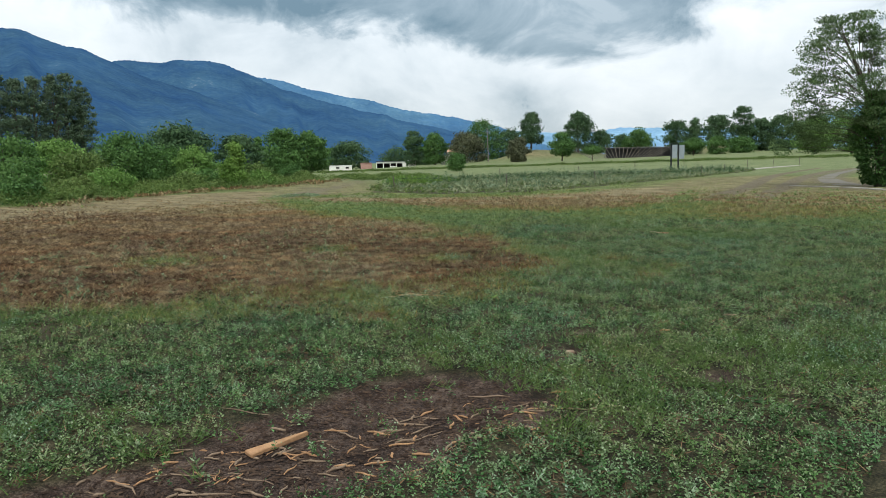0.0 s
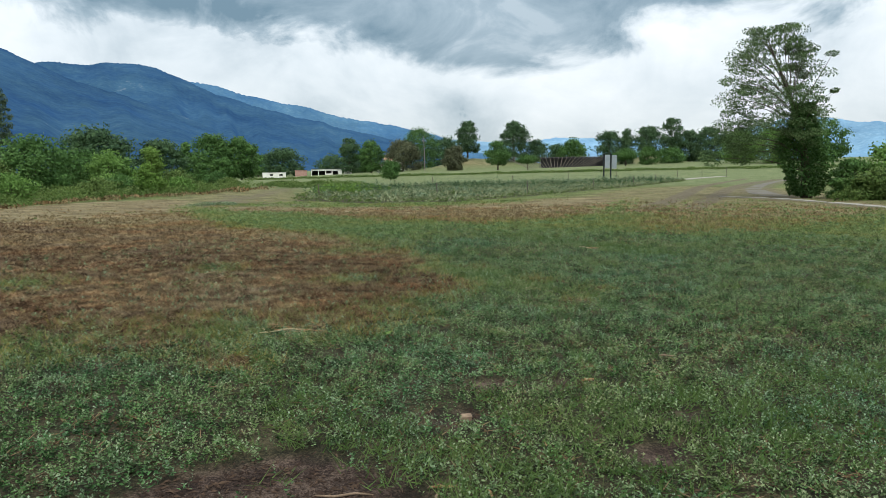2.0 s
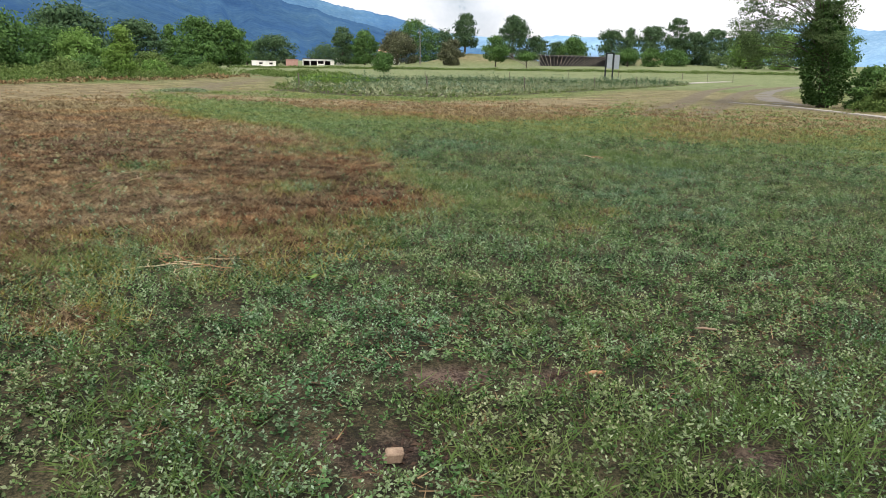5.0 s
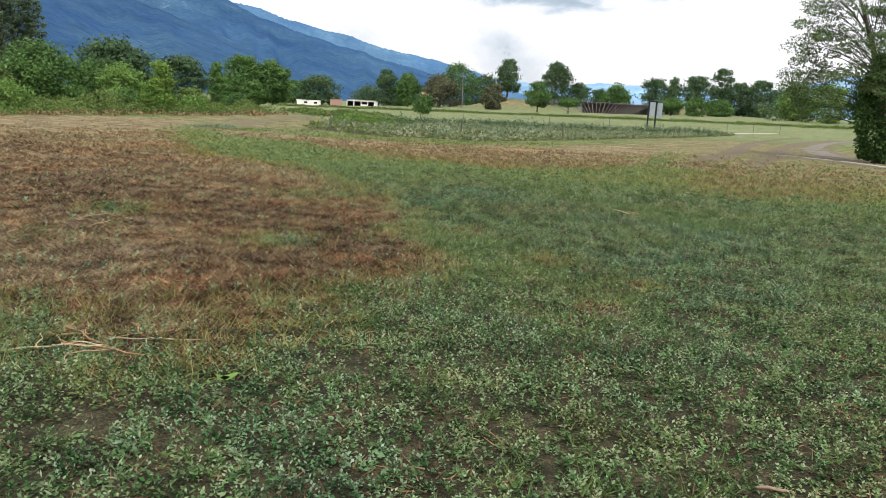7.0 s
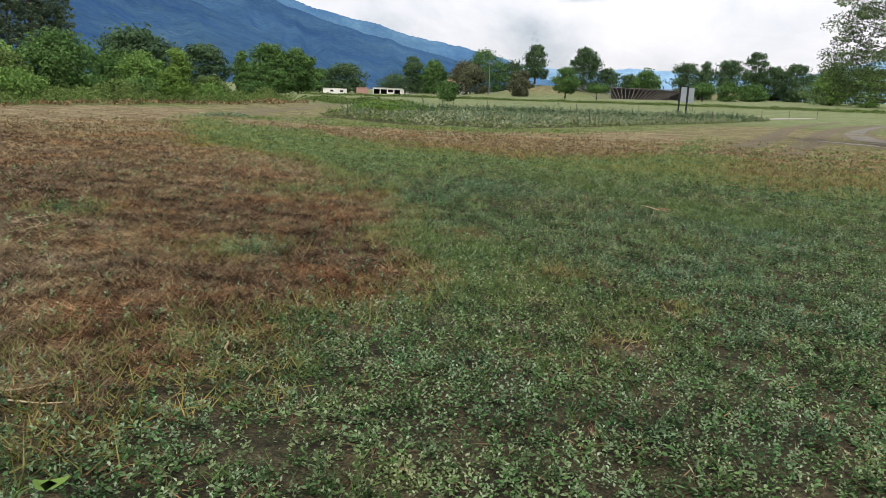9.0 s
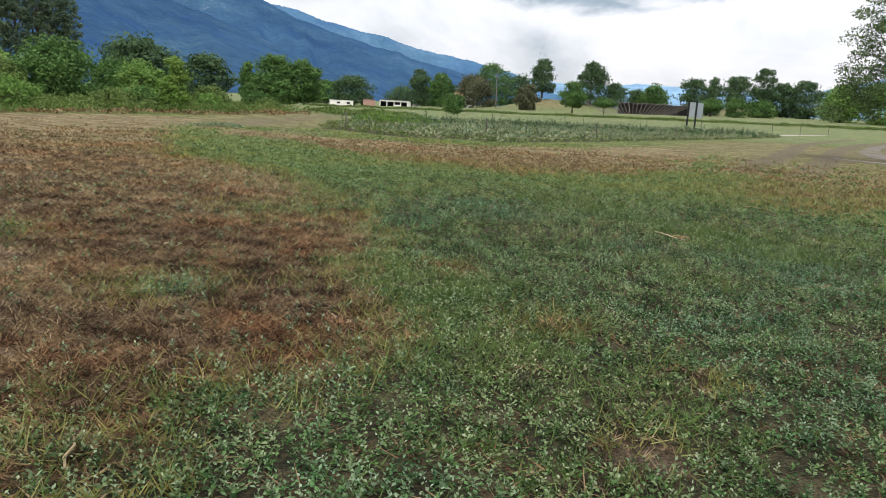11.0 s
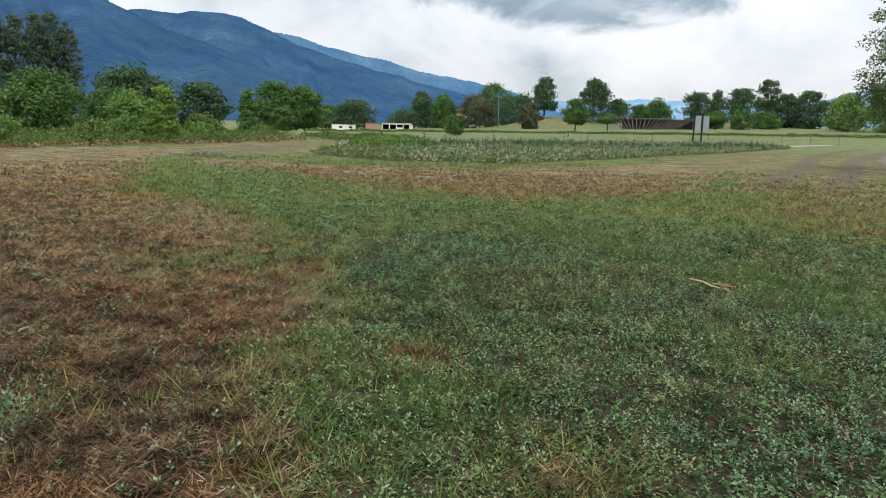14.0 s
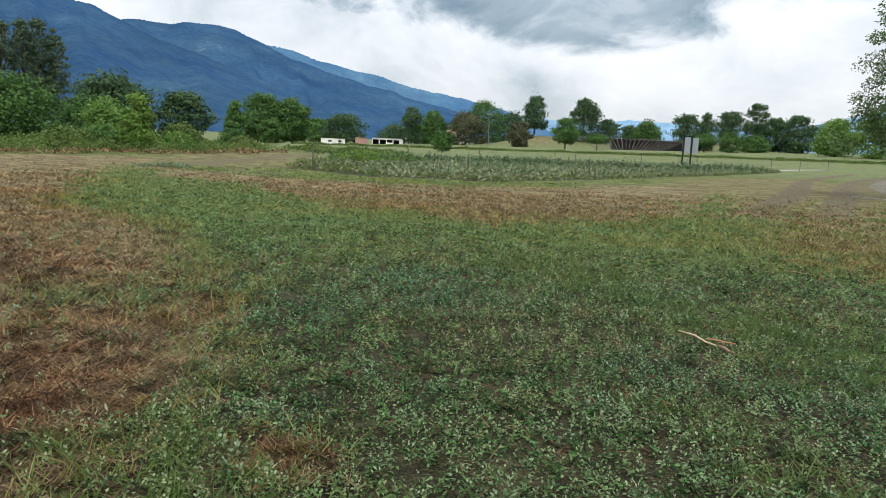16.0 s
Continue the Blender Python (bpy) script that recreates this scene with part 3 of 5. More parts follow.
# ---------------------------------------------------------------- trees and bushes
def crown_points(rng, count, h, w, low, shape, clumps):
    """Leaf places in clumps that fill a crown h high and w wide, bare below low."""
    hc = h - low
    t = rng.uniform(0.04, 0.97, clumps)
    if shape == "column":
        r = 0.5 * w * np.minimum(1, 3.2 * t + 0.25) * np.minimum(1, 2.6 * (1.02 - t)) ** 0.6
    elif shape == "cone":
        r = 0.5 * w * np.minimum(1, 2.6 * t + 0.35) * (1.03 - t) ** 0.75
    elif shape == "flat":
        r = 0.5 * w * (1 - (np.abs(t - 0.45) / 0.6) ** 2.2).clip(0.05)
    else:
        r = 0.5 * w * np.sqrt((1 - ((t - 0.45) / 0.56) ** 2).clip(0.03))
    a = rng.uniform(0, 2 * math.pi, clumps)
    rad = r * rng.uniform(0.35, 0.98, clumps) ** 0.6
    c = np.stack([np.cos(a) * rad, np.sin(a) * rad, low + t * hc], 1)
    size = (0.185 * w * rng.uniform(0.55, 1.25, clumps))[:, None]
    if shape in ("column",):
        size = size * 0.85
    pick = rng.integers(0, clumps, count)
    shell = unit(rng.normal(size=(count, 3))) * rng.uniform(0.05, 1.0, (count, 1)) ** 0.5
    p = c[pick] + shell * size[pick] * np.array((1.0, 1.0, 0.72))
    # leaves of the inner crown close most of the gaps between the clumps
    core = rng.uniform(0, 1, count) < 0.38
    at = np.interp(p[:, 2], low + np.sort(t) * hc, r[np.argsort(t)])
    ca, cr = rng.uniform(0, 2 * math.pi, count), at * 0.86 * rng.uniform(0, 1, count) ** 0.5
    p[core, 0], p[core, 1] = (np.cos(ca) * cr)[core], (np.sin(ca) * cr)[core]
    shell = np.where(core[:, None], np.column_stack([np.cos(ca), np.sin(ca), 0 * ca]) * 0.6, shell)
    p[:, 2] = np.maximum(p[:, 2], low * 0.6 + 0.05)
    return p, shell, c


def tree(name, x, y, h, w, mat, leaf, count, label, shape="round", low=0.12, seed=1, trunk=None, clumps=60, category="tree", sink=0.0):
    """Tapered trunk with limbs and a crown of single leaves in clumps."""
    rng = np.random.default_rng(seed)
    z = ground_z(x, y) - sink
    ob = thing(name, x, y, z, 0, label, category)
    count, clumps = int(count * 1.0), int(clumps * 0.95)
    p, out, c = crown_points(rng, count, h, w, low * h, shape, clumps)
    s = leaf * 0.95 * rng.uniform(0.6, 1.4, count)
    v, f = facing_leaves(p, out, s, s * 0.66, rng)
    bm = bmesh.new()
    r0 = trunk or 0.022 * h + 0.02
    bend = rng.normal(size=2) * 0.02 * h
    top = 0.82 * h
    spine = [(bend[0] * k * k, bend[1] * k * k, -0.1 + top * k) for k in (0, 0.15, 0.35, 0.6, 1.0)]
    tube_bm(spine, [r0 * 1.35, r0, r0 * 0.8, r0 * 0.5, r0 * 0.12], 8, bm)
    order = rng.permutation(len(c))[:18]
    for i in order:
        e = c[i]
        k = max(0.1, min(0.85, (e[2] / top) * 0.65))
        b = (bend[0] * k * k, bend[1] * k * k, top * k)
        m = tuple((b[j] + e[j]) / 2 + (0.06 * h * 0.3 if j == 2 else 0) for j in range(3))
        tube_bm([b, m, tuple(e)], [r0 * 0.42 * (1 - k * 0.6), r0 * 0.22, r0 * 0.06], 5, bm)
    part("trunk", bm, M_BARK, ob, smooth=True)
    part("crown", mesh_of("crown", v, f, mat), mat, ob)
    return ob


DENSE = "dense dark green tree at the field edge"
LEFTS = "tall grey-green poplar behind the hedge bushes"
for k, (px, py, ph, pw) in enumerate(((-143.5, 111.0, 21.5, 5.4), (-141.0, 114.5, 22.6, 5.2), (-138.6, 117.5, 21.2, 5.0), (-137.4, 121.0, 21.8, 4.8), (-136.6, 125.2, 22.6, 5.0), (-136.2, 128.6, 23.4, 5.2), (-135.4, 131.8, 22.0, 4.6))):
    tree("poplar_tree", px, py, ph, pw * 1.3, M_POPLAR, 0.42, 8500, LEFTS, "column", 0.02, 11 + k, clumps=130)
BUSH = "broad green bush at the meadow edge"
tree("bush", -38.8, 44.1, 3.7, 5.4, M_TREE, 0.22, 9000, "large dark green shrub among lighter thicket", "round", 0.0, 21, 0.07, 70, "bush")
tree("bush", -43.0, 41.5, 3.4, 4.6, M_TREE_FRESH, 0.22, 6000, BUSH, "round", 0.0, 22, 0.07, 60, "bush")
tree("bush", -35.4, 36.4, 2.5, 4.0, M_BRAMBLE, 0.18, 5000, BUSH, "round", 0.0, 23, 0.05, 50, "bush")
tree("bush", -38.5, 33.5, 3.6, 4.6, M_TREE, 0.20, 6000, BUSH, "round", 0.0, 24, 0.06, 50, "bush")
tree("bush", -36.5, 48.8, 3.0, 3.6, M_TREE_FRESH, 0.20, 5000, BUSH, "round", 0.0, 25, 0.06, 50, "bush")
tree("bush", -43.0, 53.0, 3.2, 3.8, M_TREE, 0.22, 4500, BUSH, "round", 0.0, 26, 0.06, 50, "bush")
tree("broadleaf_tree", -47.6, 60.5, 5.2, 7.6, M_TREE_DARK, 0.30, 10000, "spreading dark green tree in layered tiers", "round", 0.04, 27, 0.14, 80)
tree("broadleaf_tree", -44.5, 65.5, 4.3, 5.0, M_TREE_DARK, 0.28, 6000, "rounded dark green tree beside thicket", "round", 0.04, 28, 0.12, 60)
tree("young_tree", -28.2, 42.7, 3.0, 2.7, M_LUSH, 0.16, 5000, "fresh light green young tree with a pointed crown", "cone", 0.03, 29, 0.06, 60)
tree("young_tree", -41.2, 67.8, 2.3, 2.2, M_TREE, 0.2, 2500, "small green young tree at the hedge end", "cone", 0.02, 30, 0.05, 40)
tree("broadleaf_tree", -79.7, 120.2, 7.0, 4.8, M_TREE, 0.42, 5000, "slim green tree in the hedge row", "cone", 0.03, 31, 0.14, 50)
tree("broadleaf_tree", -80.2, 128.6, 8.6, 8.6, M_TREE, 0.45, 8000, DENSE, "round", 0.04, 32, 0.18, 70)
tree("broadleaf_tree", -75.5, 131.9, 8.3, 7.0, M_TREE, 0.45, 7000, DENSE, "round", 0.04, 33, 0.18, 70)
tree("broadleaf_tree", -72.0, 120.0, 4.0, 4.0, M_TREE, 0.4, 3000, DENSE, "round", 0.02, 34, 0.12, 40)
# beyond the field
tree("broadleaf_tree", -127.1, 246.0, 9.6, 15, M_TREE_DARK, 0.7, 6000, DENSE, "round", 0.03, 41, 0.25, 60)
tree("broadleaf_tree", -140, 250.0, 8.2, 12, M_TREE, 0.7, 4000, DENSE, "round", 0.03, 42, 0.25, 50)
tree("broadleaf_tree", -132.9, 303.4, 7.6, 16, M_TREE_DARK, 0.7, 4000, "low dark trees behind the white sheds", "round", 0.0, 43, 0.25, 60)
tree("broadleaf_tree", -117.9, 300, 7.0, 15, M_TREE_DARK, 0.7, 4000, "low dark trees behind the white sheds", "round", 0.0, 44, 0.25, 60)
tree("broadleaf_tree", -102.6, 249.8, 12.6, 7.7, M_TREE_DARK, 0.6, 5000, "upright dark tree beside the white sheds", "round", 0.04, 45, 0.22, 60)
tree("broadleaf_tree", -93.5, 247.7, 11.2, 9.9, M_TREE, 0.6, 6000, "rounded mid-green tree beside the sheds", "round", 0.04, 46, 0.22, 60)
tree("broadleaf_tree", -79.5, 240.7, 10.0, 13.5, M_TREE_RED, 0.6, 7000, "broad reddish-brown leaved tree by the pole", "round", 0.02, 47, 0.25, 60)
tree("broadleaf_tree", -76.8, 250.7, 14.0, 14, M_TREE, 0.6, 6000, DENSE, "round", 0.04, 48, 0.25, 60)
tree("broadleaf_tree", -71.0, 263.7, 11.2, 13, M_TREE_DARK, 0.6, 5000, DENSE, "round", 0.03, 49, 0.25, 60)
tree("broadleaf_tree", -57.5, 227.0, 7.4, 7.4, M_TREE_RED, 0.5, 5000, "dark brownish round tree before the mound", "round", 0.02, 50, 0.2, 50)
tree("broadleaf_tree", -59.4, 251.6, 12.0, 8.4, M_TREE_DARK, 0.55, 6000, "tall dark tree standing on the mound", "round", 0.14, 51, 0.28, 60)
tree("broadleaf_tree", -38.0, 200.0, 7.4, 7.2, M_TREE, 0.42, 6000, "lone mid-green tree with a bare short trunk", "round", 0.2, 52, 0.17, 60)
tree("broadleaf_tree", -43.1, 250.7, 12.6, 10.4, M_TREE_DARK, 0.55, 8000, "massive dark tree standing on the mound", "round", 0.05, 53, 0.3, 70)
tree("broadleaf_tree", -36.2, 254.2, 7.2, 9.2, M_TREE_DARK, 0.55, 5000, DENSE, "round", 0.02, 54, 0.25, 50)
tree("broadleaf_tree", -26.5, 180.0, 3.3, 5.2, M_TREE, 0.28, 3500, "dwarf umbrella-shaped tree in the mown field", "flat", 0.55, 55, 0.12, 40)
tree("broadleaf_tree", -25.1, 268.0, 9.2, 11.0, M_TREE, 0.6, 5000, DENSE, "round", 0.03, 56, 0.25, 60)
tree("broadleaf_tree", -31.5, 274.6, 7.8, 8.1, M_TREE_DARK, 0.6, 3500, DENSE, "round", 0.03, 57, 0.25, 50)
tree("broadleaf_tree", -10.9, 240.1, 10.4, 9.4, M_TREE_DARK, 0.55, 6000, DENSE, "round", 0.03, 58, 0.25, 60)
tree("broadleaf_tree", -5.8, 242.3, 10.8, 7.4, M_TREE_DARK, 0.55, 5000, DENSE, "cone", 0.03, 59, 0.25, 60)
tree("broadleaf_tree", -4.5, 204.1, 4.0, 6.6, M_TREE, 0.34, 4000, "low umbrella-shaped tree beyond the board", "flat", 0.5, 60, 0.14, 40)
tree("broadleaf_tree", 1.0, 212.0, 4.6, 5.5, M_TREE, 0.4, 4000, "low round tree beyond the board", "round", 0.05, 61, 0.14, 40)
tree("broadleaf_tree", 0.9, 262.0, 11.0, 9.5, M_TREE_DARK, 0.6, 5000, DENSE, "round", 0.03, 62, 0.25, 60)
tree("broadleaf_tree", 8.0, 250.7, 13.2, 8.0, M_TREE_DARK, 0.55, 6000, "taller dark tree in the far row", "round", 0.05, 63, 0.28, 60)
tree("broadleaf_tree", 14.2, 262.0, 10.2, 9.0, M_TREE_DARK, 0.6, 5000, DENSE, "round", 0.03, 64, 0.25, 60)
tree("broadleaf_tree", 19.8, 254.5, 10.8, 10.5, M_TREE_DARK, 0.6, 6000, DENSE, "round", 0.03, 65, 0.25, 60)
tree("broadleaf_tree", 7.5, 238.5, 4.4, 9.0, M_TREE, 0.5, 4000, "low rounded tree before the far row", "round", 0.0, 66, 0.16, 40)
tree("broadleaf_tree", 28, 250, 9.5, 11, M_TREE_DARK, 0.6, 5000, DENSE, "round", 0.02, 67, 0.25, 60)
tree("broadleaf_tree", 21.8, 183.3, 7.2, 8.6, M_TREE_FRESH, 0.45, 6000, "mid-green tree in the far field", "round", 0.03, 68, 0.2, 60)
tree("broadleaf_tree", 27.0, 172.3, 7.6, 8.6, M_TREE_FRESH, 0.42, 6000, "lighter green tree in the far field", "round", 0.03, 69, 0.2, 60)
tree("broadleaf_tree", 36.0, 170.3, 8.6, 10, M_TREE, 0.45, 6000, "mid-green tree in the far field", "round", 0.03, 70, 0.2, 60)
tree("bush", -32.6, 100.0, 2.5, 3.1, M_TREE, 0.24, 3000, "dark twiggy rounded bush in the mown field", "round", 0.05, 71, 0.06, 40, "bush")


def leaning_tree():
    """The large tree by the track: an ivy-clad trunk, open crown swept to one side, low hanging branches."""
    rng = np.random.default_rng(77)
    x, y = 10.4, 42.6
    ob = thing("large_tree", x, y, ground_z(x, y), 0, "large open-crowned tree with an ivy-clad trunk beside the track", "tree")
    bm = bmesh.new()
    tube_bm([(0.1, 0, -0.1), (0.05, 0, 1.2), (-0.15, 0, 2.6), (-0.6, 0.1, 4.4), (-1.3, 0, 6.2), (-2.0, 0, 8.0)], [0.30, 0.22, 0.17, 0.12, 0.07, 0.02], 9, bm)
    centres, size = [], []
    for i in range(190):
        t = rng.uniform(0.0, 1.0)
        zc = 2.4 + 6.1 * t
        reach = 1.0 + 1.25 * math.sin(math.pi * min(1, 0.25 + 0.8 * t))
        a = rng.uniform(0, 2 * math.pi)
        r = reach * rng.uniform(0.25, 1.0) ** 0.6
        centres.append((-1.45 - 0.35 * t + r * math.cos(a) * 1.32, 0.9 * r * math.sin(a), zc))
        size.append(rng.uniform(0.22, 0.42))
    for i in range(16):
        centres.append((rng.uniform(-5.0, -1.2), rng.uniform(-0.8, 0.8), rng.uniform(1.7, 3.2)))
        size.append(rng.uniform(0.2, 0.4))
    centres.append((1.0, 0, 7.1))
    size.append(0.2)
    centres.append((1.15, 0, 5.3))
    size.append(0.14)
    for i in range(0, len(centres), 3):
        e = centres[i]
        k = min(0.9, e[2] / 9)
        b = (0.1 - 1.4 * k * k, 0, 8.0 * k * 0.8)
        m = ((b[0] + e[0]) / 2, e[1] / 2, (b[2] + e[2]) / 2 + 0.25)
        tube_bm([b, m, e], [0.038 * (1.1 - k), 0.018, 0.005], 5, bm)
    for e in centres[-2:]:
        tube_bm([(-0.3, 0, e[2] - 2.4), (0.5, 0, e[2] - 1.0), e], [0.03, 0.018, 0.006], 5, bm)
    part("trunk", bm, M_BARK, ob, smooth=True)
    c, s = np.array(centres), np.array(size)
    count = 34000
    pick = rng.integers(0, len(c), count)
    out = unit(rng.normal(size=(count, 3)))
    p = c[pick] + out * (s[pick] * rng.uniform(0.2, 1.0, count) ** 0.5)[:, None] * np.array((1.6, 1.2, 0.6))
    L = 0.098 * rng.uniform(0.6, 1.3, count)
    v, f = leaf_quads(p, out + rng.normal(size=p.shape) * 0.8 + np.array((0, 0, -0.3)), L, L * 0.6, rng)
    part("crown", mesh_of("crown", v, f, M_BIGTREE), M_BIGTREE, ob)
    count = 11000
    t = rng.uniform(0, 1, count)
    a = rng.uniform(0, 2 * math.pi, count)
    wide = 0.42 + 0.70 * np.sin(np.pi * np.clip(t * 1.1 + 0.05, 0, 1)) + 0.22 * np.sin(a * 3 + t * 9)
    r = wide * rng.uniform(0.55, 1.0, count)
    p = np.stack([0.05 - 0.35 * t + r * np.cos(a), r * np.sin(a), 0.15 + 4.6 * t], 1)
    L = 0.14 * rng.uniform(0.6, 1.3, count)
    v, f = leaf_quads(p, np.stack([np.cos(a), np.sin(a), -0.4 + 0 * a], 1) + rng.normal(size=p.shape) * 0.5, L, L * 0.75, rng)
    part("ivy", mesh_of("ivy", v, f, M_TREE), M_TREE, ob, "dense dark ivy round the trunk")


leaning_tree()
for i, (bx, by, h, w, m) in enumerate(((12.6, 42.6, 1.9, 2.4, M_TREE), (14.4, 43.0, 2.6, 3.2, M_TREE_FRESH), (16.5, 43.5, 3.2, 4.0, M_TREE), (13.2, 40.6, 1.3, 2.4, M_BRAMBLE), (15.4, 40.2, 1.5, 3.0, M_BRAMBLE), (19.5, 44, 3.6, 4.6, M_TREE_FRESH))):
    tree("bush", bx, by, h, w, m, 0.15, 5000, "leafy green bush in the thicket beside the track", "round", 0.0, 90 + i, 0.05, 50, "bush")


# ---------------------------------------------------------------- undergrowth and crop
def thicket(name, poly, count, hi, leaf, mat, seed, label, upright=0.3, clump=0.6):
    """Low tangled growth inside a plan polygon."""
    rng = np.random.default_rng(seed)
    lo_, hi_ = np.min(poly, 0), np.max(poly, 0)
    p = rng.uniform(lo_, hi_, (count * 3, 2))
    d = inside(p[:, 0], p[:, 1], poly)
    ok = d + 0.6 * wobble(p[:, 0], p[:, 1], 1.1, seed) > 0
    p, d = p[ok][:count], d[ok][:count]
    top = hi * (0.42 + 0.45 * wobble(p[:, 0], p[:, 1], clump, seed) + 0.35 * wobble(p[:, 0], p[:, 1], clump * 2.7, seed + 1)).clip(0.1, 1.2)
    top = top * smooth(d / 1.2 + 0.45)
    z = land(p[:, 0], p[:, 1]) + top * rng.uniform(0.1, 1.0, len(p)) ** 0.5
    base = np.column_stack([p, z])
    L = leaf * rng.uniform(0.6, 1.5, len(p))
    v, f = leaf_quads(base, rng.normal(size=base.shape) * np.array((1, 1, 0.6)) + np.array((0, 0, upright)), L, L * 0.5, rng)
    tagged(new(name, mesh_of(name, v, f, mat)), label, "undergrowth", kind="stuff")


thicket("bramble_thicket", [(-22.6, 22), (-23.6, 26), (-25.0, 31), (-25.8, 36), (-25.6, 42), (-26.5, 50), (-29, 58), (-42, 66), (-46, 52), (-42, 36), (-34, 22)], 52000, 0.95, 0.135, M_BRAMBLE, 5, "tangled green brambles and weeds along the meadow edge")
for i, (bx, by, h, w, m) in enumerate(((-27.6, 28.6, 1.1, 2.2, M_BRAMBLE), (-29.5, 33.0, 1.4, 2.6, M_TREE_FRESH), (-28.6, 38.5, 1.0, 2.4, M_BRAMBLE), (-30.5, 42.5, 1.3, 2.4, M_TREE), (-28.9, 46.5, 1.1, 1.9, M_TREE_FRESH), (-31.5, 50.0, 1.5, 2.6, M_BRAMBLE), (-26.6, 24.8, 1.2, 2.0, M_TREE), (-33.0, 57.5, 1.4, 2.4, M_TREE), (-29.6, 54.0, 0.9, 1.8, M_BRAMBLE), (-32.5, 29.5, 1.9, 3.0, M_TREE), (-30.8, 24.5, 1.7, 2.6, M_TREE_FRESH))):
    tree("bush", bx, by, h, w, m, 0.15, 2200, "low leafy bush growing out of the brambles", "round", 0.0, 130 + i, 0.03, 30, "bush")
thicket("dry_grass_fringe", [(-21.9, 22), (-22.8, 26), (-24.2, 31), (-25.0, 36), (-24.8, 42), (-25.6, 50), (-28, 58), (-29, 58), (-27.0, 50), (-26.2, 42), (-26.4, 36), (-25.4, 31), (-24.0, 26), (-23, 22)], 3500, 0.3, 0.16, M_BLEACHED, 6, "pale dry grass fringe along the brambles", 1.0)
thicket("crop_undergrowth", CROP, 16000, 0.12, 0.13, M_BRAMBLE, 7, "grey-green undergrowth between the crop plants", 0.7, 0.9)


def crop_plants(seed):
    """Upright leafy plants in loose rows that run along the strip."""
    rng = np.random.default_rng(seed)
    along = np.array((0.36, 0.93))
    across = np.array((-0.93, 0.36))
    u, w = np.meshgrid(np.arange(-10, 75, 0.27), np.arange(-18, 34, 0.85))
    p = np.array((-10, 34)) + u.reshape(-1, 1) * along + w.reshape(-1, 1) * across + rng.normal(size=(u.size, 2)) * 0.16
    keep = (inside(p[:, 0], p[:, 1], CROP) > 0) & (rng.uniform(0, 1, len(p)) < (0.62 + 0.4 * wobble(p[:, 0], p[:, 1], 0.5, 3.0)) * (0.25 + 0.75 * smooth((p[:, 0] + 0.30 * (p[:, 1] - 36) + 15) / 7)))
    p = p[keep]
    m, leaves = len(p), 11
    tall = (0.62 + 0.22 * wobble(p[:, 0], p[:, 1], 0.6, 5.0)) * rng.uniform(0.6, 1.25, m)
    ridge = np.full(m, 1e9)
    line = [(-17.5, 46), (-14.5, 56), (-9.5, 63), (-2.5, 70), (3, 79)]
    for (x0, y0), (x1, y1) in zip(line, line[1:]):
        t = np.clip(((p[:, 0] - x0) * (x1 - x0) + (p[:, 1] - y0) * (y1 - y0)) / ((x1 - x0) ** 2 + (y1 - y0) ** 2), 0, 1)
        ridge = np.minimum(ridge, np.hypot(p[:, 0] - x0 - t * (x1 - x0), p[:, 1] - y0 - t * (y1 - y0)))
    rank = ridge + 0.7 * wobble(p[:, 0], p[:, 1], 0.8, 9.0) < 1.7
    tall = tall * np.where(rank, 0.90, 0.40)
    i = np.repeat(np.arange(m), leaves)
    k = np.tile(np.arange(leaves), m)
    hgt = (k + 0.8) / leaves
    a = k * 2.4 + rng.normal(size=m * leaves) * 0.5
    base = np.column_stack([p[i], land(p[:, 0], p[:, 1])[i] + tall[i] * hgt]) + rng.normal(size=(m * leaves, 3)) * 0.03
    way = np.column_stack([np.cos(a), np.sin(a), 0.2 + hgt])
    L = 0.21 * (1.15 - 0.5 * hgt) * rng.uniform(0.7, 1.3, m * leaves)
    v, f = leaf_quads(base, way, L, L * 0.45, rng)
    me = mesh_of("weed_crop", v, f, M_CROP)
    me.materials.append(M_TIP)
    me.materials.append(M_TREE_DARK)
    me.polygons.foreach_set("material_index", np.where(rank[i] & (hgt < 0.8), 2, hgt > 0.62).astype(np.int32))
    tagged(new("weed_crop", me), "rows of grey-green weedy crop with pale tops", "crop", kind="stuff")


crop_plants(31)
thicket("field_bank", [(-68, 119), (-52.7, 126), (-34.3, 133), (-15.6, 137), (2.2, 138), (20, 137), (40, 134), (40, 139), (20, 141.5), (2.2, 142.5), (-15.6, 141.5), (-34.3, 137.5), (-52.7, 130.5), (-68, 123.5)], 26000, 0.42, 0.26, M_BRAMBLE, 15, "uncut grass bank across the mown field", 0.6)
thicket("lush_strip", LUSH, 7000, 0.5, 0.16, M_LUSH, 8, "bright green lush strip at the crop's end", 0.8)
thicket("verge_weeds", [(-27, 58), (-22, 62), (-24, 70), (-36, 72), (-33, 64)], 7000, 0.6, 0.17, M_BRAMBLE, 9, "low green weeds beside the dirt track", 0.5)
thicket("flowering_weeds", [(-17.3, 31.0), (-14.6, 30.4), (-14.8, 31.3), (-17.3, 32.2)], 900, 0.32, 0.08, M_TIP, 12, "pale flowering weeds in the meadow", 0.8)
thicket("roadside_weeds", [(11.2, 39.6), (20, 38), (24, 41), (20, 45), (12, 43)], 9000, 0.9, 0.16, M_BRAMBLE, 10, "rough weeds under the thicket by the track", 0.6)


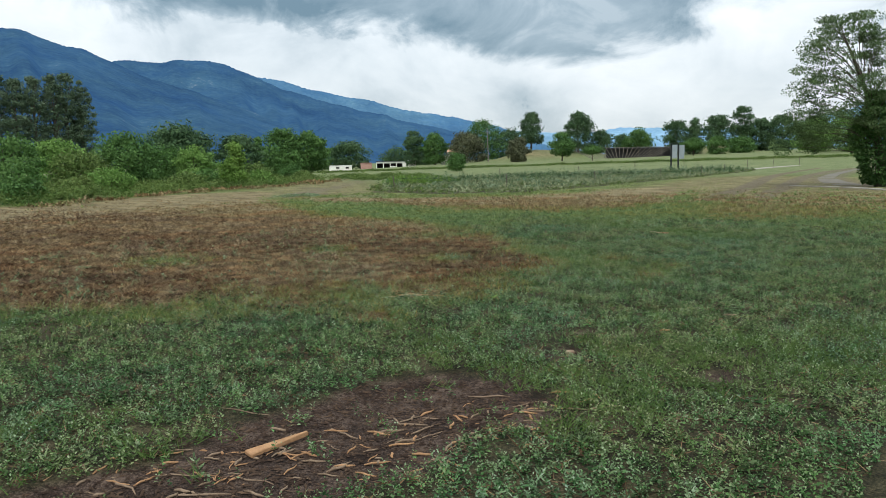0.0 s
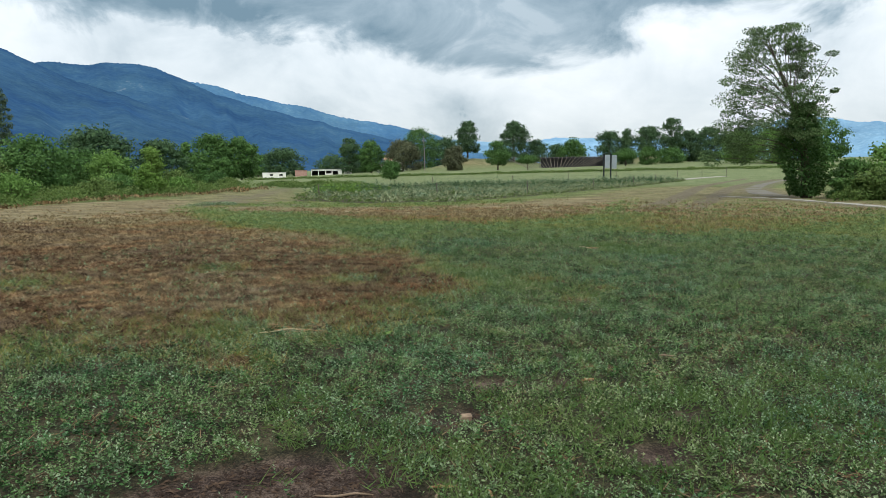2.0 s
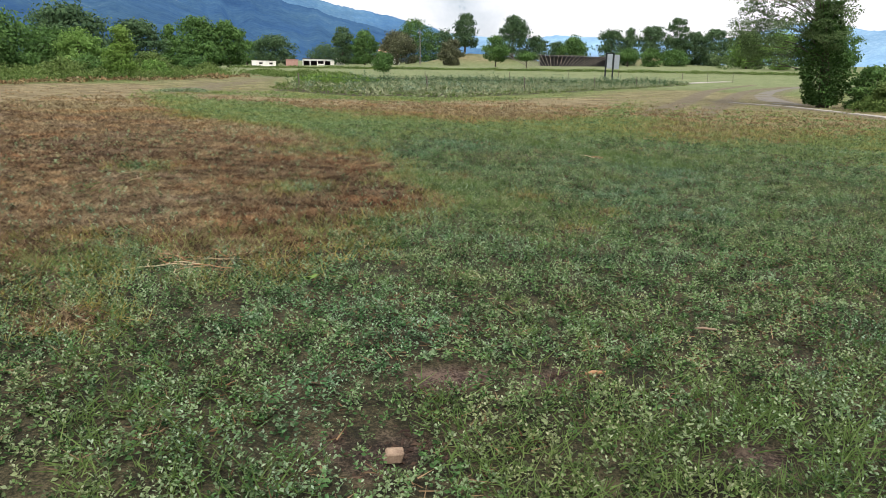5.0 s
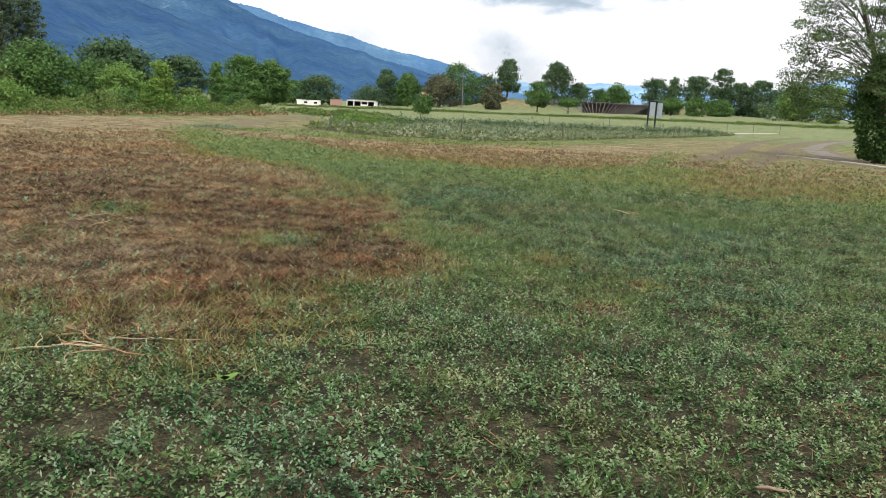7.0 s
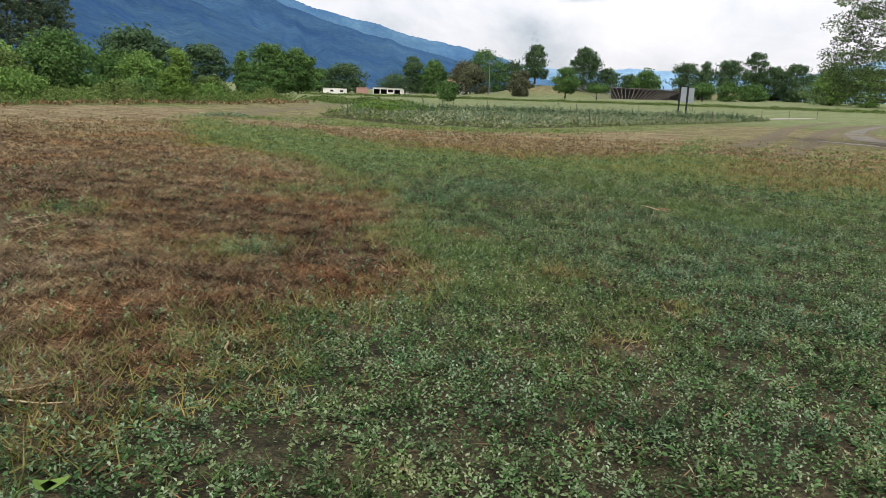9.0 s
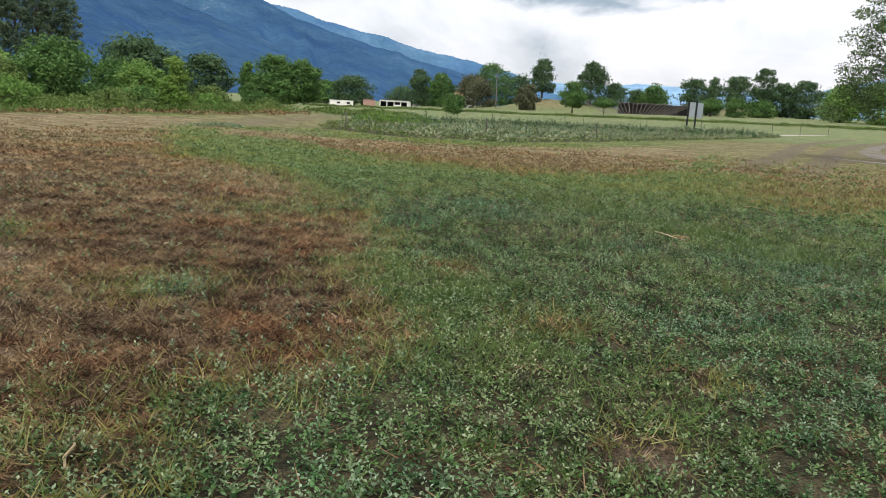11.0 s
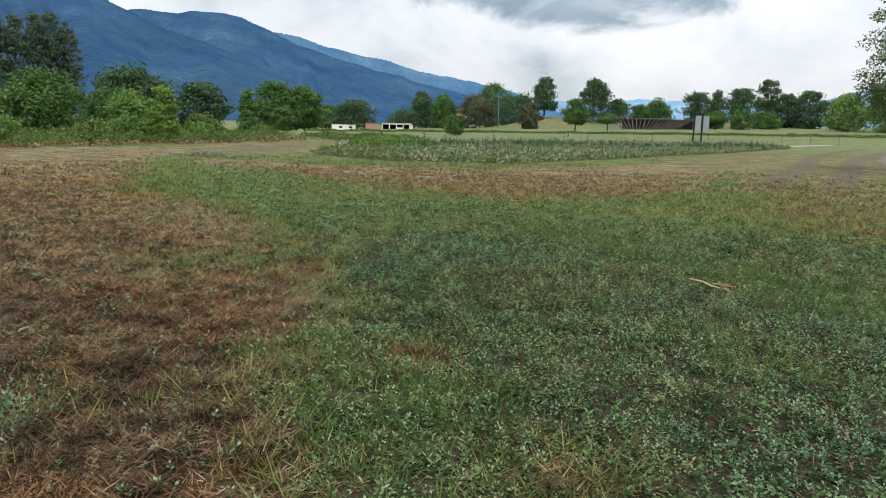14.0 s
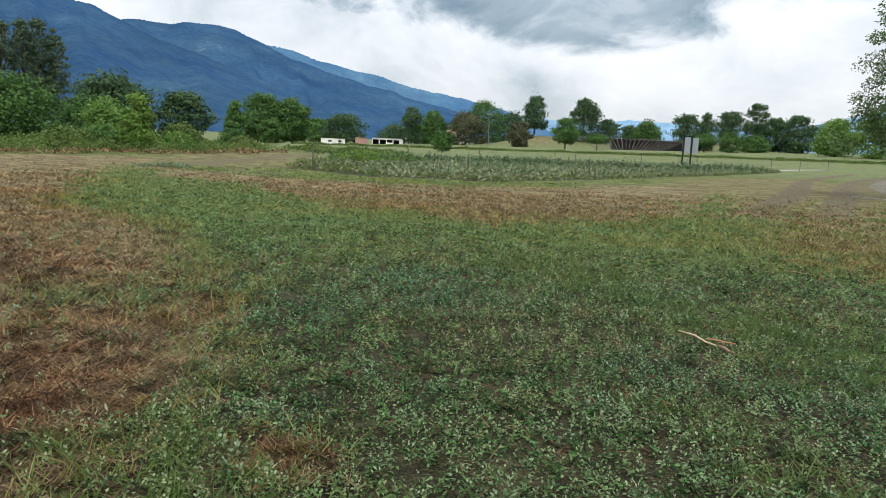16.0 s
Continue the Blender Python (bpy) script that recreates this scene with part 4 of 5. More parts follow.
# ---------------------------------------------------------------- meadow plants
def meadow(seed):
    """Herbs, grass blades and dry litter, thickest where the walk passes."""
    rng = np.random.default_rng(seed)
    total = 1500000
    az = np.radians(rng.uniform(-56, 16, total))
    far = 1.6 + 52 * rng.uniform(0, 1, total) ** 1.9
    x, y = 2.6 + far * np.sin(az), far * np.cos(az) - 0.4
    d = np.hypot(x - 2.6, y - np.clip(y, 0.0, 11.0))
    near = np.minimum(d, np.hypot(x - 2.4, np.maximum(y - 8.5, 0) + 2.6))
    want = 720 * np.minimum(1, (4.0 / np.maximum(near, 1)) ** 1.4)
    # places per square metre that the draw above gives
    pdf = total / (np.radians(72) * 1.9 * 52) / ((far - 1.6) / 52).clip(1e-4) ** (0.9 / 1.9) / far
    want = want * (0.02 + 0.98 * smooth((32 - near) / 24))
    ok = rng.uniform(0, 1, total) < want / pdf
    x, y, near = x[ok], y[ok], near[ok]
    dry, bare = dryness(x, y), bareness(x, y)
    trk = trackness(x, y)
    dice = rng.uniform(0, 1, len(x))
    dryish = dry + (0.22 * wobble(x, y, 2.3, 4.0) + 0.17 * rng.normal(size=len(x)) + 0.12 * wobble(x, y, 7.0, 8.0)) * (dry > 0.05) > 0.5
    green = (~dryish) & (dice > bare * (1.1 + 0.5 * wobble(x, y, 9.0, 7.0))) & (dice > trk * 0.97)
    gaps = 0.8 * wobble(x, y, 2.9, 11.0) + 0.9 * wobble(x, y, 7.3, 12.0) + 0.25 * rng.normal(size=len(x)) > 1.0
    green = green & ~gaps
    crop = inside(x, y, CROP) > -0.3
    thin = rng.uniform(0, 1, len(x)) < 0.15 + 0.85 * smooth((30 - near) / 22)
    return rng, x, y, near, dryish & thin & (dice > bare) & ~crop, green & ~crop


rng, mx, my, md, is_dry, is_green = meadow(42)


def herbs(name, sel, mat, leaves, size, label, rng, lift=2.0, tips=None, broad=0.60):
    """Small leafy sprigs, each a stem's worth of leaves set round it."""
    x, y, d = mx[sel], my[sel], md[sel]
    m = len(x)
    scale = size * np.clip(d / 5.0, 1, 6) ** 0.62 * rng.uniform(0.65, 1.35, m)
    tall = size * np.clip(d / 5.0, 1, 6) ** 0.25 * lift * rng.uniform(0.5, 1.25, m) * (1 + 0.35 * wobble(x, y, 1.6, 5.0) + 0.45 * wobble(x, y, 5.2, 15.0)).clip(0.3)
    i = np.repeat(np.arange(m), leaves)
    k = np.tile(np.arange(leaves), m)
    a = k * 2.4 + np.repeat(rng.uniform(0, 6.28, m), leaves) + rng.normal(size=m * leaves) * 0.3
    hgt = (k + 0.6) / leaves
    lean = np.repeat(rng.normal(size=(m, 2)) * 0.35, leaves, 0)
    base = np.column_stack([x[i] + lean[:, 0] * tall[i] * hgt, y[i] + lean[:, 1] * tall[i] * hgt, land(x, y)[i] + tall[i] * hgt])
    way = np.column_stack([np.cos(a), np.sin(a), 0.15 + 0.9 * hgt ** 2 + rng.normal(size=m * leaves) * 0.25])
    L = scale[i] * (1.15 - 0.5 * hgt) * rng.uniform(0.8, 1.2, m * leaves)
    v, f = leaf_quads(base, way, L, L * broad, rng, 0.2)
    me = mesh_of(name, v, f, mat)
    # young tops are paler; the darker lower colour also stands in for self-shade
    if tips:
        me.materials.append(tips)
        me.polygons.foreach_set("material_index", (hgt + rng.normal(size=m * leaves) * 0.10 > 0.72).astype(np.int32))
    tagged(new(name, me), label, "herbs", kind="stuff")


def blades(name, sel, mat, count, size, flatness, label, rng):
    """Narrow blades in loose tufts: upright grass or fallen litter."""
    x, y, d = mx[sel], my[sel], md[sel]
    m = len(x)
    scale = size * np.clip(d / 5.0, 1, 5) ** 0.25 * rng.uniform(0.6, 1.5, m)
    i = np.repeat(np.arange(m), count)
    spread = rng.normal(size=(m * count, 2)) * (0.45 * np.clip(d / 5, 1, 8))[i][:, None]
    base = np.column_stack([x[i] + spread[:, 0] * scale[i], y[i] + spread[:, 1] * scale[i], land(x, y)[i] + rng.uniform(0, 0.015, m * count) * (1 + flatness)])
    a = rng.uniform(0, 6.28, m * count)
    way = np.column_stack([np.cos(a), np.sin(a), np.abs(rng.normal(size=m * count)) * (1.1 - flatness) + 0.1])
    L = scale[i] * rng.uniform(0.5, 1.5, m * count)
    way = unit(way)
    side = unit(np.cross(way, rng.normal(size=way.shape))) * (np.minimum(L * 0.14, 0.0075) * np.clip(d[i] / 5, 1, 4) * 0.5)[:, None]
    v = np.stack([base - side, base + side, base + way * L[:, None]], 1).reshape(-1, 3)
    f = np.arange(m * count * 3).reshape(-1, 3)
    tagged(new(name, mesh_of(name, v, f, mat)), label, "grass", kind="stuff")


grassy = md + 2.5 * wobble(mx, my, 0.6, 3.0) + rng.normal(size=len(mx)) * 2.5 > 21.0
is_lawn, is_green = is_green & grassy, is_green & ~grassy
turf = md + 1.5 * wobble(mx, my, 0.7, 13.0) + rng.normal(size=len(mx)) * 1.6 > 9.0
is_turf, is_green = is_green & turf, is_green & ~turf
kind = rng.uniform(0, 1, len(mx)) + 0.38 * wobble(mx, my, 0.9, 6.0) + 0.12 * wobble(mx, my, 3.1, 9.0)
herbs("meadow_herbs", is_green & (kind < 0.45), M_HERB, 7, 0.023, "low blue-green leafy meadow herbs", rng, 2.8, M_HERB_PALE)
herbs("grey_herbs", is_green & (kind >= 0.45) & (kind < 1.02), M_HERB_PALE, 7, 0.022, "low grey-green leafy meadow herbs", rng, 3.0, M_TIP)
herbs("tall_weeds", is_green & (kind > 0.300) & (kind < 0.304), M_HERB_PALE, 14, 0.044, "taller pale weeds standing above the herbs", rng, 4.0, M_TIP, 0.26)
blades("grass_blades", is_green & (kind >= 1.0), M_GRASS, 9, 0.075, 0.10, "green grass blades among the herbs", rng)
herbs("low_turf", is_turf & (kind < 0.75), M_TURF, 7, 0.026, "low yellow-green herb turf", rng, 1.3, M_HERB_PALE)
blades("turf_grass", is_turf & (kind >= 0.70), M_LAWN, 9, 0.05, 0.25, "short grass in the herb turf", rng)
blades("short_grass", is_lawn, M_LAWN, 9, 0.055, 0.25, "short yellow-green meadow grass", rng)
herbs("scattered_herbs", is_lawn & (md < 30) & (kind < 0.35), M_TURF, 6, 0.030, "scattered green herbs in short grass", rng, 1.2)
blades("fallen_stalks", is_green & (kind > 0.2) & (kind < 0.28), M_DRY, 6, 0.06, 0.75, "brown dry litter between the herbs", rng)
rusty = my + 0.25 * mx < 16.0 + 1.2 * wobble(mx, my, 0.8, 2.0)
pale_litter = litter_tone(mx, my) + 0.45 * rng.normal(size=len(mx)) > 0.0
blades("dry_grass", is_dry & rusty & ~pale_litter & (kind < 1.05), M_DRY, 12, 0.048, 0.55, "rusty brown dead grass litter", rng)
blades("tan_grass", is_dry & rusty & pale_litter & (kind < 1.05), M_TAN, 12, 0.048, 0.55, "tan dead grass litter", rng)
blades("bleached_grass", is_dry & ~rusty & (kind < 1.0), M_BLEACHED, 9, 0.045, 0.40, "sun-bleached brown dead grass", rng)
blades("pale_dry_grass", is_dry & (md < 14) & (kind >= 1.08), M_STRAW, 4, 0.055, 0.7, "straw-coloured dead grass", rng)
edge_zone = (np.abs(dryness(mx, my) - 0.5) < 0.4) & (md < 16)
blades("yellow_edge_grass", edge_zone & (kind > 0.60) & (kind < 0.72), M_EDGE, 9, 0.085, 0.05, "yellowing grass along the dry patch's edge", rng)
herbs("surviving_herbs", is_dry & (md < 11) & (kind > 0.46) & (kind < 0.53 + 0.22 * (wobble(mx, my, 2.1, 31.0) > 0.55) * (my < 11.0)), M_HERB_PALE, 8, 0.028, "sparse grey-green herbs in the dry patch", rng, 2.0, M_TIP)


# ---------------------------------------------------------------- wood litter
def stick(x, y, length, r, rz, mat=None, label="", bend=0.06, over=0.0):
    bm = tube_bm([(-length / 2, 0, r * 0.8), (-length / 6, bend * length, r * 1.1), (length / 5, -bend * length * 0.4, r), (length / 2, bend * length * 0.5, r * 0.9)], [r * 0.7, r, r * 0.95, r * 0.5], 6)
    me = bpy.data.meshes.new("stick")
    for f in bm.faces:
        f.smooth = True
    bm.to_mesh(me)
    bm.free()
    me.materials.append(mat or M_TWIG)
    ob = new("stick", me)
    ob.matrix_world = pose(x, y, ground_z(x, y) - 0.045 * float(bareness(np.array(x), np.array(y))) + over, 0, 0, rz)
    return tagged(ob, label or "short weathered stick lying on bare soil", "stick", "sticks on the soil")


rs = random.Random(9)
chip_bm = box_bm(-0.2, 0.2, -0.045, 0.045, 0.0, 0.03, 0.007)
for v in chip_bm.verts:
    v.co.y *= 1.0 - 0.75 * max(0, v.co.x / 0.18)
    v.co.z += 0.012 * math.sin(v.co.x * 9)
plank = thing("split_log", 0.75, 3.75, -0.035, 62, "yellow-brown split piece of wood on bare soil", "wood")
part("wood", chip_bm, M_WOOD, plank)
for sx, sy, L, rz in ((1.3, 4.45, 0.16, 60), (1.36, 4.36, 0.2, 20), (1.24, 4.38, 0.14, -40), (1.45, 4.3, 0.2, 75), (1.42, 4.5, 0.12, 10), (1.5, 4.18, 0.22, 60), (1.84, 4.25, 0.26, 35), (1.05, 4.05, 0.18, -20),
                      (0.25, 4.1, 0.42, 0), (1.66, 5.05, 0.3, 20), (1.95, 4.98, 0.24, 55), (2.05, 4.85, 0.3, 30), (2.25, 4.75, 0.26, 70), (2.3, 4.9, 0.2, 10), (2.5, 4.95, 0.24, 40), (0.5, 3.2, 0.4, 25), (0.9, 3.3, 0.25, 5), (0.3, 3.0, 0.3, -15), (0.75, 3.05, 0.3, 15)):
    stick(sx, sy, L, 0.004 + 0.014 * L * rs.random(), rz + rs.uniform(-8, 8), bend=rs.uniform(-0.1, 0.1))
for i in range(170):
    a, q = rs.random(), rs.random()
    sx, sy = 0.1 + 2.2 * a + rs.uniform(-0.25, 0.25), 2.9 + 1.9 * a + rs.uniform(-0.5, 0.5)
    stick(sx, sy, rs.uniform(0.03, 0.17), rs.uniform(0.003, 0.009), rs.uniform(0, 180), rs.choice((M_TWIG, M_WOOD)), "small wood splinter on bare soil")


def soil_crumbs(seed, count):
    """Clods, bark flakes and splinters strewn over the bare soil."""
    rng = np.random.default_rng(seed)
    p = rng.uniform((-0.6, 2.0), (2.9, 7.4), (count * 4, 2))
    b = bareness(p[:, 0], p[:, 1])
    p = p[b > rng.uniform(0.15, 0.9, len(p))][:count]
    m = len(p)
    base = np.column_stack([p, land(p[:, 0], p[:, 1]) - 0.042 * bareness(p[:, 0], p[:, 1])])
    size = rng.uniform(0.004, 0.013, m)
    a = rng.uniform(0, 6.28, m)
    long_ = size * rng.uniform(0.8, 3.2, m)
    ax = np.column_stack([np.cos(a), np.sin(a), 0 * a]) * long_[:, None]
    ay = np.column_stack([-np.sin(a), np.cos(a), 0 * a]) * (size * 0.7)[:, None]
    up_ = np.column_stack([0 * a, 0 * a, size * rng.uniform(0.4, 1.0, m)])
    v = np.stack([base - ax, base - ay, base + ax, base + ay, base + up_ + ax * 0.2], 1).reshape(-1, 3)
    i = np.arange(m)[:, None] * 5
    f = np.concatenate([i + np.array((0, 1, 4)), i + np.array((1, 2, 4)), i + np.array((2, 3, 4)), i + np.array((3, 0, 4))])
    tagged(new("soil_litter", mesh_of("soil_litter", v, f, M_CRUMB)), "brown clods and wood splinters strewn on bare soil", "litter", kind="stuff")


soil_crumbs(17, 6000)
MEADOW_STICK = "bleached forked stick lying in the herbs"
stick(1.90, 16.22, 0.46, 0.008, -50, M_STALK, MEADOW_STICK, over=0.045)
stick(2.05, 16.23, 0.20, 0.008, -12, M_WOOD, MEADOW_STICK, over=0.045)
stick(2.08, 16.0, 0.18, 0.012, -55, M_TWIG, MEADOW_STICK, over=0.045)
stick(2.85, 20.2, 0.3, 0.008, -20, M_STRAW, "bleached stick lying in the grass", over=0.04)
stick(0.35, 9.5, 0.26, 0.007, 130, M_STRAW, "bleached thin stick in the herbs", over=0.03)
stick(0.71, 9.24, 0.2, 0.006, 100, M_STRAW, "bleached thin stick in the herbs", over=0.03)
stick(3.29, 8.13, 0.14, 0.008, 10, M_TWIG, "pale twig in the herbs", over=0.04)
block = thing("wood_block", 2.01, 6.2, ground_z(2.01, 6.2) - 0.02, 25, "pale broken wood block in bare soil", "wood")
block_bm = box_bm(-0.035, 0.035, -0.025, 0.025, 0.0, 0.045, 0.005)
for v in block_bm.verts:
    v.co.x += 0.25 * v.co.z
    v.co.z *= 1.0 + 3.0 * v.co.y
part("wood", block_bm, M_TWIG, block)
stick(-2.0, 12.63, 0.12, 0.009, 110, M_STRAW, "pale upright stalk lying in dry grass", over=0.04)
stick(2.71, 7.28, 0.11, 0.011, 30, M_WOOD, "brown wood chip in the herbs", over=0.02)
leaf_bm = bmesh.new()
rim = [leaf_bm.verts.new((0.055 * math.cos(a) * (1 + 0.25 * math.cos(a)), 0.035 * math.sin(a), 0.012 * math.cos(2 * a) + 0.02)) for a in (k * math.pi / 6 for k in range(12))]
rib = [leaf_bm.verts.new((x_, 0, 0.012)) for x_ in (-0.02, 0.03)]
for k in range(12):
    leaf_bm.faces.new((rim[k], rim[(k + 1) % 12], rib[1] if 9 <= k or k < 3 else rib[0]))
leaf_bm.faces.new((rim[3], rib[1], rib[0]))
leaf_bm.faces.new((rim[9], rib[0], rib[1]))
fallen = thing("fallen_leaf", 0.79, 7.98, ground_z(0.79, 7.98) + 0.09, 40, "single bright yellow-green leaf on the herbs", "leaf")
part("blade", leaf_bm, M_LUSH, fallen, smooth=True)
part("stalk", tube_bm([(-0.045, 0, 0.015), (-0.075, 0.005, 0.005), (-0.10, 0.0, -0.02)], [0.002, 0.002, 0.0015], 5), M_LUSH, fallen)
STRAW = "yellow straw stalks in a loose heap"
for i in range(18):
    stick(-0.25 + rs.uniform(-0.3, 0.3), 8.28 + rs.uniform(-0.28, 0.28), rs.uniform(0.18, 0.45), 0.0045, rs.uniform(-60, 60), rs.choice((M_STRAW, M_STALK, M_WOOD)), STRAW, over=rs.uniform(0.01, 0.045))
for i in range(22):
    stick(-3.1 + rs.uniform(-0.25, 0.25), 10.9 + rs.uniform(-0.7, 0.7), rs.uniform(0.2, 0.45), 0.005, 112 + rs.uniform(-30, 30), rs.choice((M_STRAW, M_GRASS, M_EDGE)), "cut yellow-green stalks in a heap", over=rs.uniform(0.01, 0.08))


# ---------------------------------------------------------------- board, fence, pole, leaning posts
def notice_board():
    x, y = -2.6, 96.1
    ob = thing("notice_board", x, y, ground_z(x, y), 8, "two-post dark steel stand with a pale blank panel", "sign")
    for px in (-0.42, 0.42):
        part("post", box_bm(px - 0.09, px + 0.09, -0.08, 0.08, -0.2, 3.05, 0.01), M_STEEL, ob)
    part("crossbar", box_bm(-0.36, 0.36, -0.05, 0.05, 2.95, 3.05, 0.01), M_STEEL, ob)
    part("panel", box_bm(-0.30, 0.30, 0.0, 0.05, 1.25, 2.9, 0.01), M_BOARD, ob, "pale grey panel")
    part("side_panel", box_bm(0.55, 1.15, 0.25, 0.3, 1.2, 2.85, 0.01), M_BOARD, ob, "pale grey panel")
    part("bracket", box_bm(0.49, 0.56, 0.0, 0.3, 2.0, 2.1), M_STEEL, ob)


notice_board()
fence = thing("stake_fence", -12, 38, 0, 0, "sparse line of thin weathered stakes with slack wire", "fence")
stakes = [(-13.2, 36.0), (-8.0, 39.5), (-4.4, 47.0), (-1.2, 57.0), (1.4, 66.0), (3.2, 74.0), (5.4, 84.0), (8.2, 90.0), (11.4, 97.0)]
back = [(-15.0, 62), (-10.0, 72), (-5.6, 80), (-1.0, 86)]
for px, py in stakes + back:
    hgt = 0.85 if py < 80 else 1.15
    z0 = ground_z(px, py)
    part("stake", tube_bm([(px + 12, py - 38, z0 - 0.1), (px + 12.02, py - 38, z0 + hgt * 0.5), (px + 11.98, py - 38, z0 + hgt)], [0.035, 0.03, 0.028], 6), M_POST, fence)
for line in (stakes, back):
    for (x0, y0), (x1, y1) in zip(line, line[1:]):
        za, zb = ground_z(x0, y0) + 0.75, ground_z(x1, y1) + 0.75
        part("wire", tube_bm([(x0 + 12, y0 - 38, za), ((x0 + x1) / 2 + 12, (y0 + y1) / 2 - 38, (za + zb) / 2 - 0.12), (x1 + 12, y1 - 38, zb)], [0.004] * 3, 4), M_STEEL, fence)

pole = thing("utility_pole", -69.4, 233.8, ground_z(-69.4, 233.8), 0, "weathered utility pole with a small crossarm", "pole")
part("post", tube_bm([(0, 0, -0.3), (-0.1, 0, 5), (-0.3, 0, 11.2)], [0.17, 0.14, 0.10], 8), M_PALEPOST, pole)
part("crossarm", box_bm(-0.9, 0.5, -0.06, 0.06, 9.6, 9.75, 0.01), M_PALEPOST, pole)
for ix in (-0.8, 0.4):
    part("insulator", tube_bm([(ix, 0, 9.75), (ix, 0, 9.9), (ix, 0, 10.0)], [0.05, 0.07, 0.03], 7), M_WHITE, pole)


def leaning_posts():
    """A long dark open shelter behind a row of slanting poles that fan out from its middle."""
    x, y = -24.5, 217.0
    z = ground_z(x, y)
    ob = thing("pole_shelter", x, y, z, 2, "long dark low shelter behind a fan of slanting poles", "shelter")
    part("roof", box_bm(-5.5, 14.5, 5.0, 9.0, 2.75, 2.98, 0.04), M_DARKROOF, ob)
    part("back_wall", box_bm(-5.3, 14.3, 8.5, 8.8, -1.0, 2.74), M_DARKROOF, ob)
    for k in range(7):
        part("column", box_bm(-5.2 + 3.2 * k - 0.1, -5.2 + 3.2 * k + 0.1, 5.2, 5.4, -1.0, 2.74), M_POST, ob)
    for k in range(24):
        f = -1 + 2 * k / 23
        foot = (f * 7.5, 0.0, -0.4)
        tip = (f * 13.5 + (1.2 if f > 0 else -1.2) * abs(f), 0.6, 3.1)
        part("slanting_pole", tube_bm([foot, tuple((a + b) / 2 for a, b in zip(foot, tip)), tip], [0.085, 0.08, 0.07], 6), M_PALEPOST, ob)
    part("top_rail", tube_bm([(-15, 0.6, 3.15), (0, 0.6, 3.0), (15, 0.6, 3.15)], [0.04] * 3, 6), M_PALEPOST, ob)


leaning_posts()


# ---------------------------------------------------------------- sheds
def cabin(x, y, rz, w, d, h, label, windows=(), roof_mat=None, wall=None, gable=0.0, sink=0.3):
    ob = thing("shed", x, y, ground_z(x, y), rz, label, "shed")
    part("wall", box_bm(-w / 2, w / 2, 0, d, -sink, h, 0.02), wall or M_WHITE, ob)
    if gable:
        bm = bmesh.new()
        q = [bm.verts.new(p) for p in ((-w / 2 - 0.3, -0.3, h - 0.05), (w / 2 + 0.3, -0.3, h - 0.05), (w / 2 + 0.3, d + 0.3, h - 0.05), (-w / 2 - 0.3, d + 0.3, h - 0.05), (-w / 2 - 0.3, d / 2, h + gable), (w / 2 + 0.3, d / 2, h + gable))]
        for f in ((0, 1, 5, 4), (3, 4, 5, 2), (0, 4, 3), (1, 2, 5), (0, 3, 2, 1)):
            bm.faces.new([q[i] for i in f])
        part("roof", bm, roof_mat or M_ROOF, ob)
    else:
        part("roof", box_bm(-w / 2 - 0.15, w / 2 + 0.15, -0.15, d + 0.15, h, h + 0.12, 0.01), roof_mat or M_DARKROOF, ob)
    for wx, wz, ww, wh in windows:
        win = part("window", box_bm(wx - ww / 2, wx + ww / 2, -0.012, 0.1, wz, wz + wh), M_GAP, ob, "dark window opening")
        part("sill", box_bm(wx - ww / 2 - 0.06, wx + ww / 2 + 0.06, -0.08, 0.0, wz - 0.08, wz), M_CONCRETE, win)
    return ob


cabin(-112.3, 212, 28, 7.2, 3.0, 1.55, "low white cabin with two small dark windows", ((-0.9, 0.7, 1.0, 0.5), (2.1, 0.7, 1.0, 0.5)), M_WHITE, sink=0.6)
cabin(-114.6, 235, 26, 4.0, 3.5, 2.0, "low reddish brick shed with a slanting dark roof", (), M_PINK, M_PINK, sink=0.6)
cabin(-103.0, 248.6, 24, 2.9, 2.5, 2.1, "small square white hut", (), M_WHITE, sink=0.6)
cabin(-91.6, 253.2, 22, 3.4, 3.0, 3.0, "cream hut half hidden by a tree", (), M_WHITE, sink=0.5)
cabin(-97.5, 283.0, 20, 8.0, 7.0, 4.6, "cream house with a clay tiled gable roof", ((-1.5, 1.5, 1.0, 1.2), (1.5, 1.5, 1.0, 1.2)), M_ROOF, M_WHITE, 2.0, 0.6)


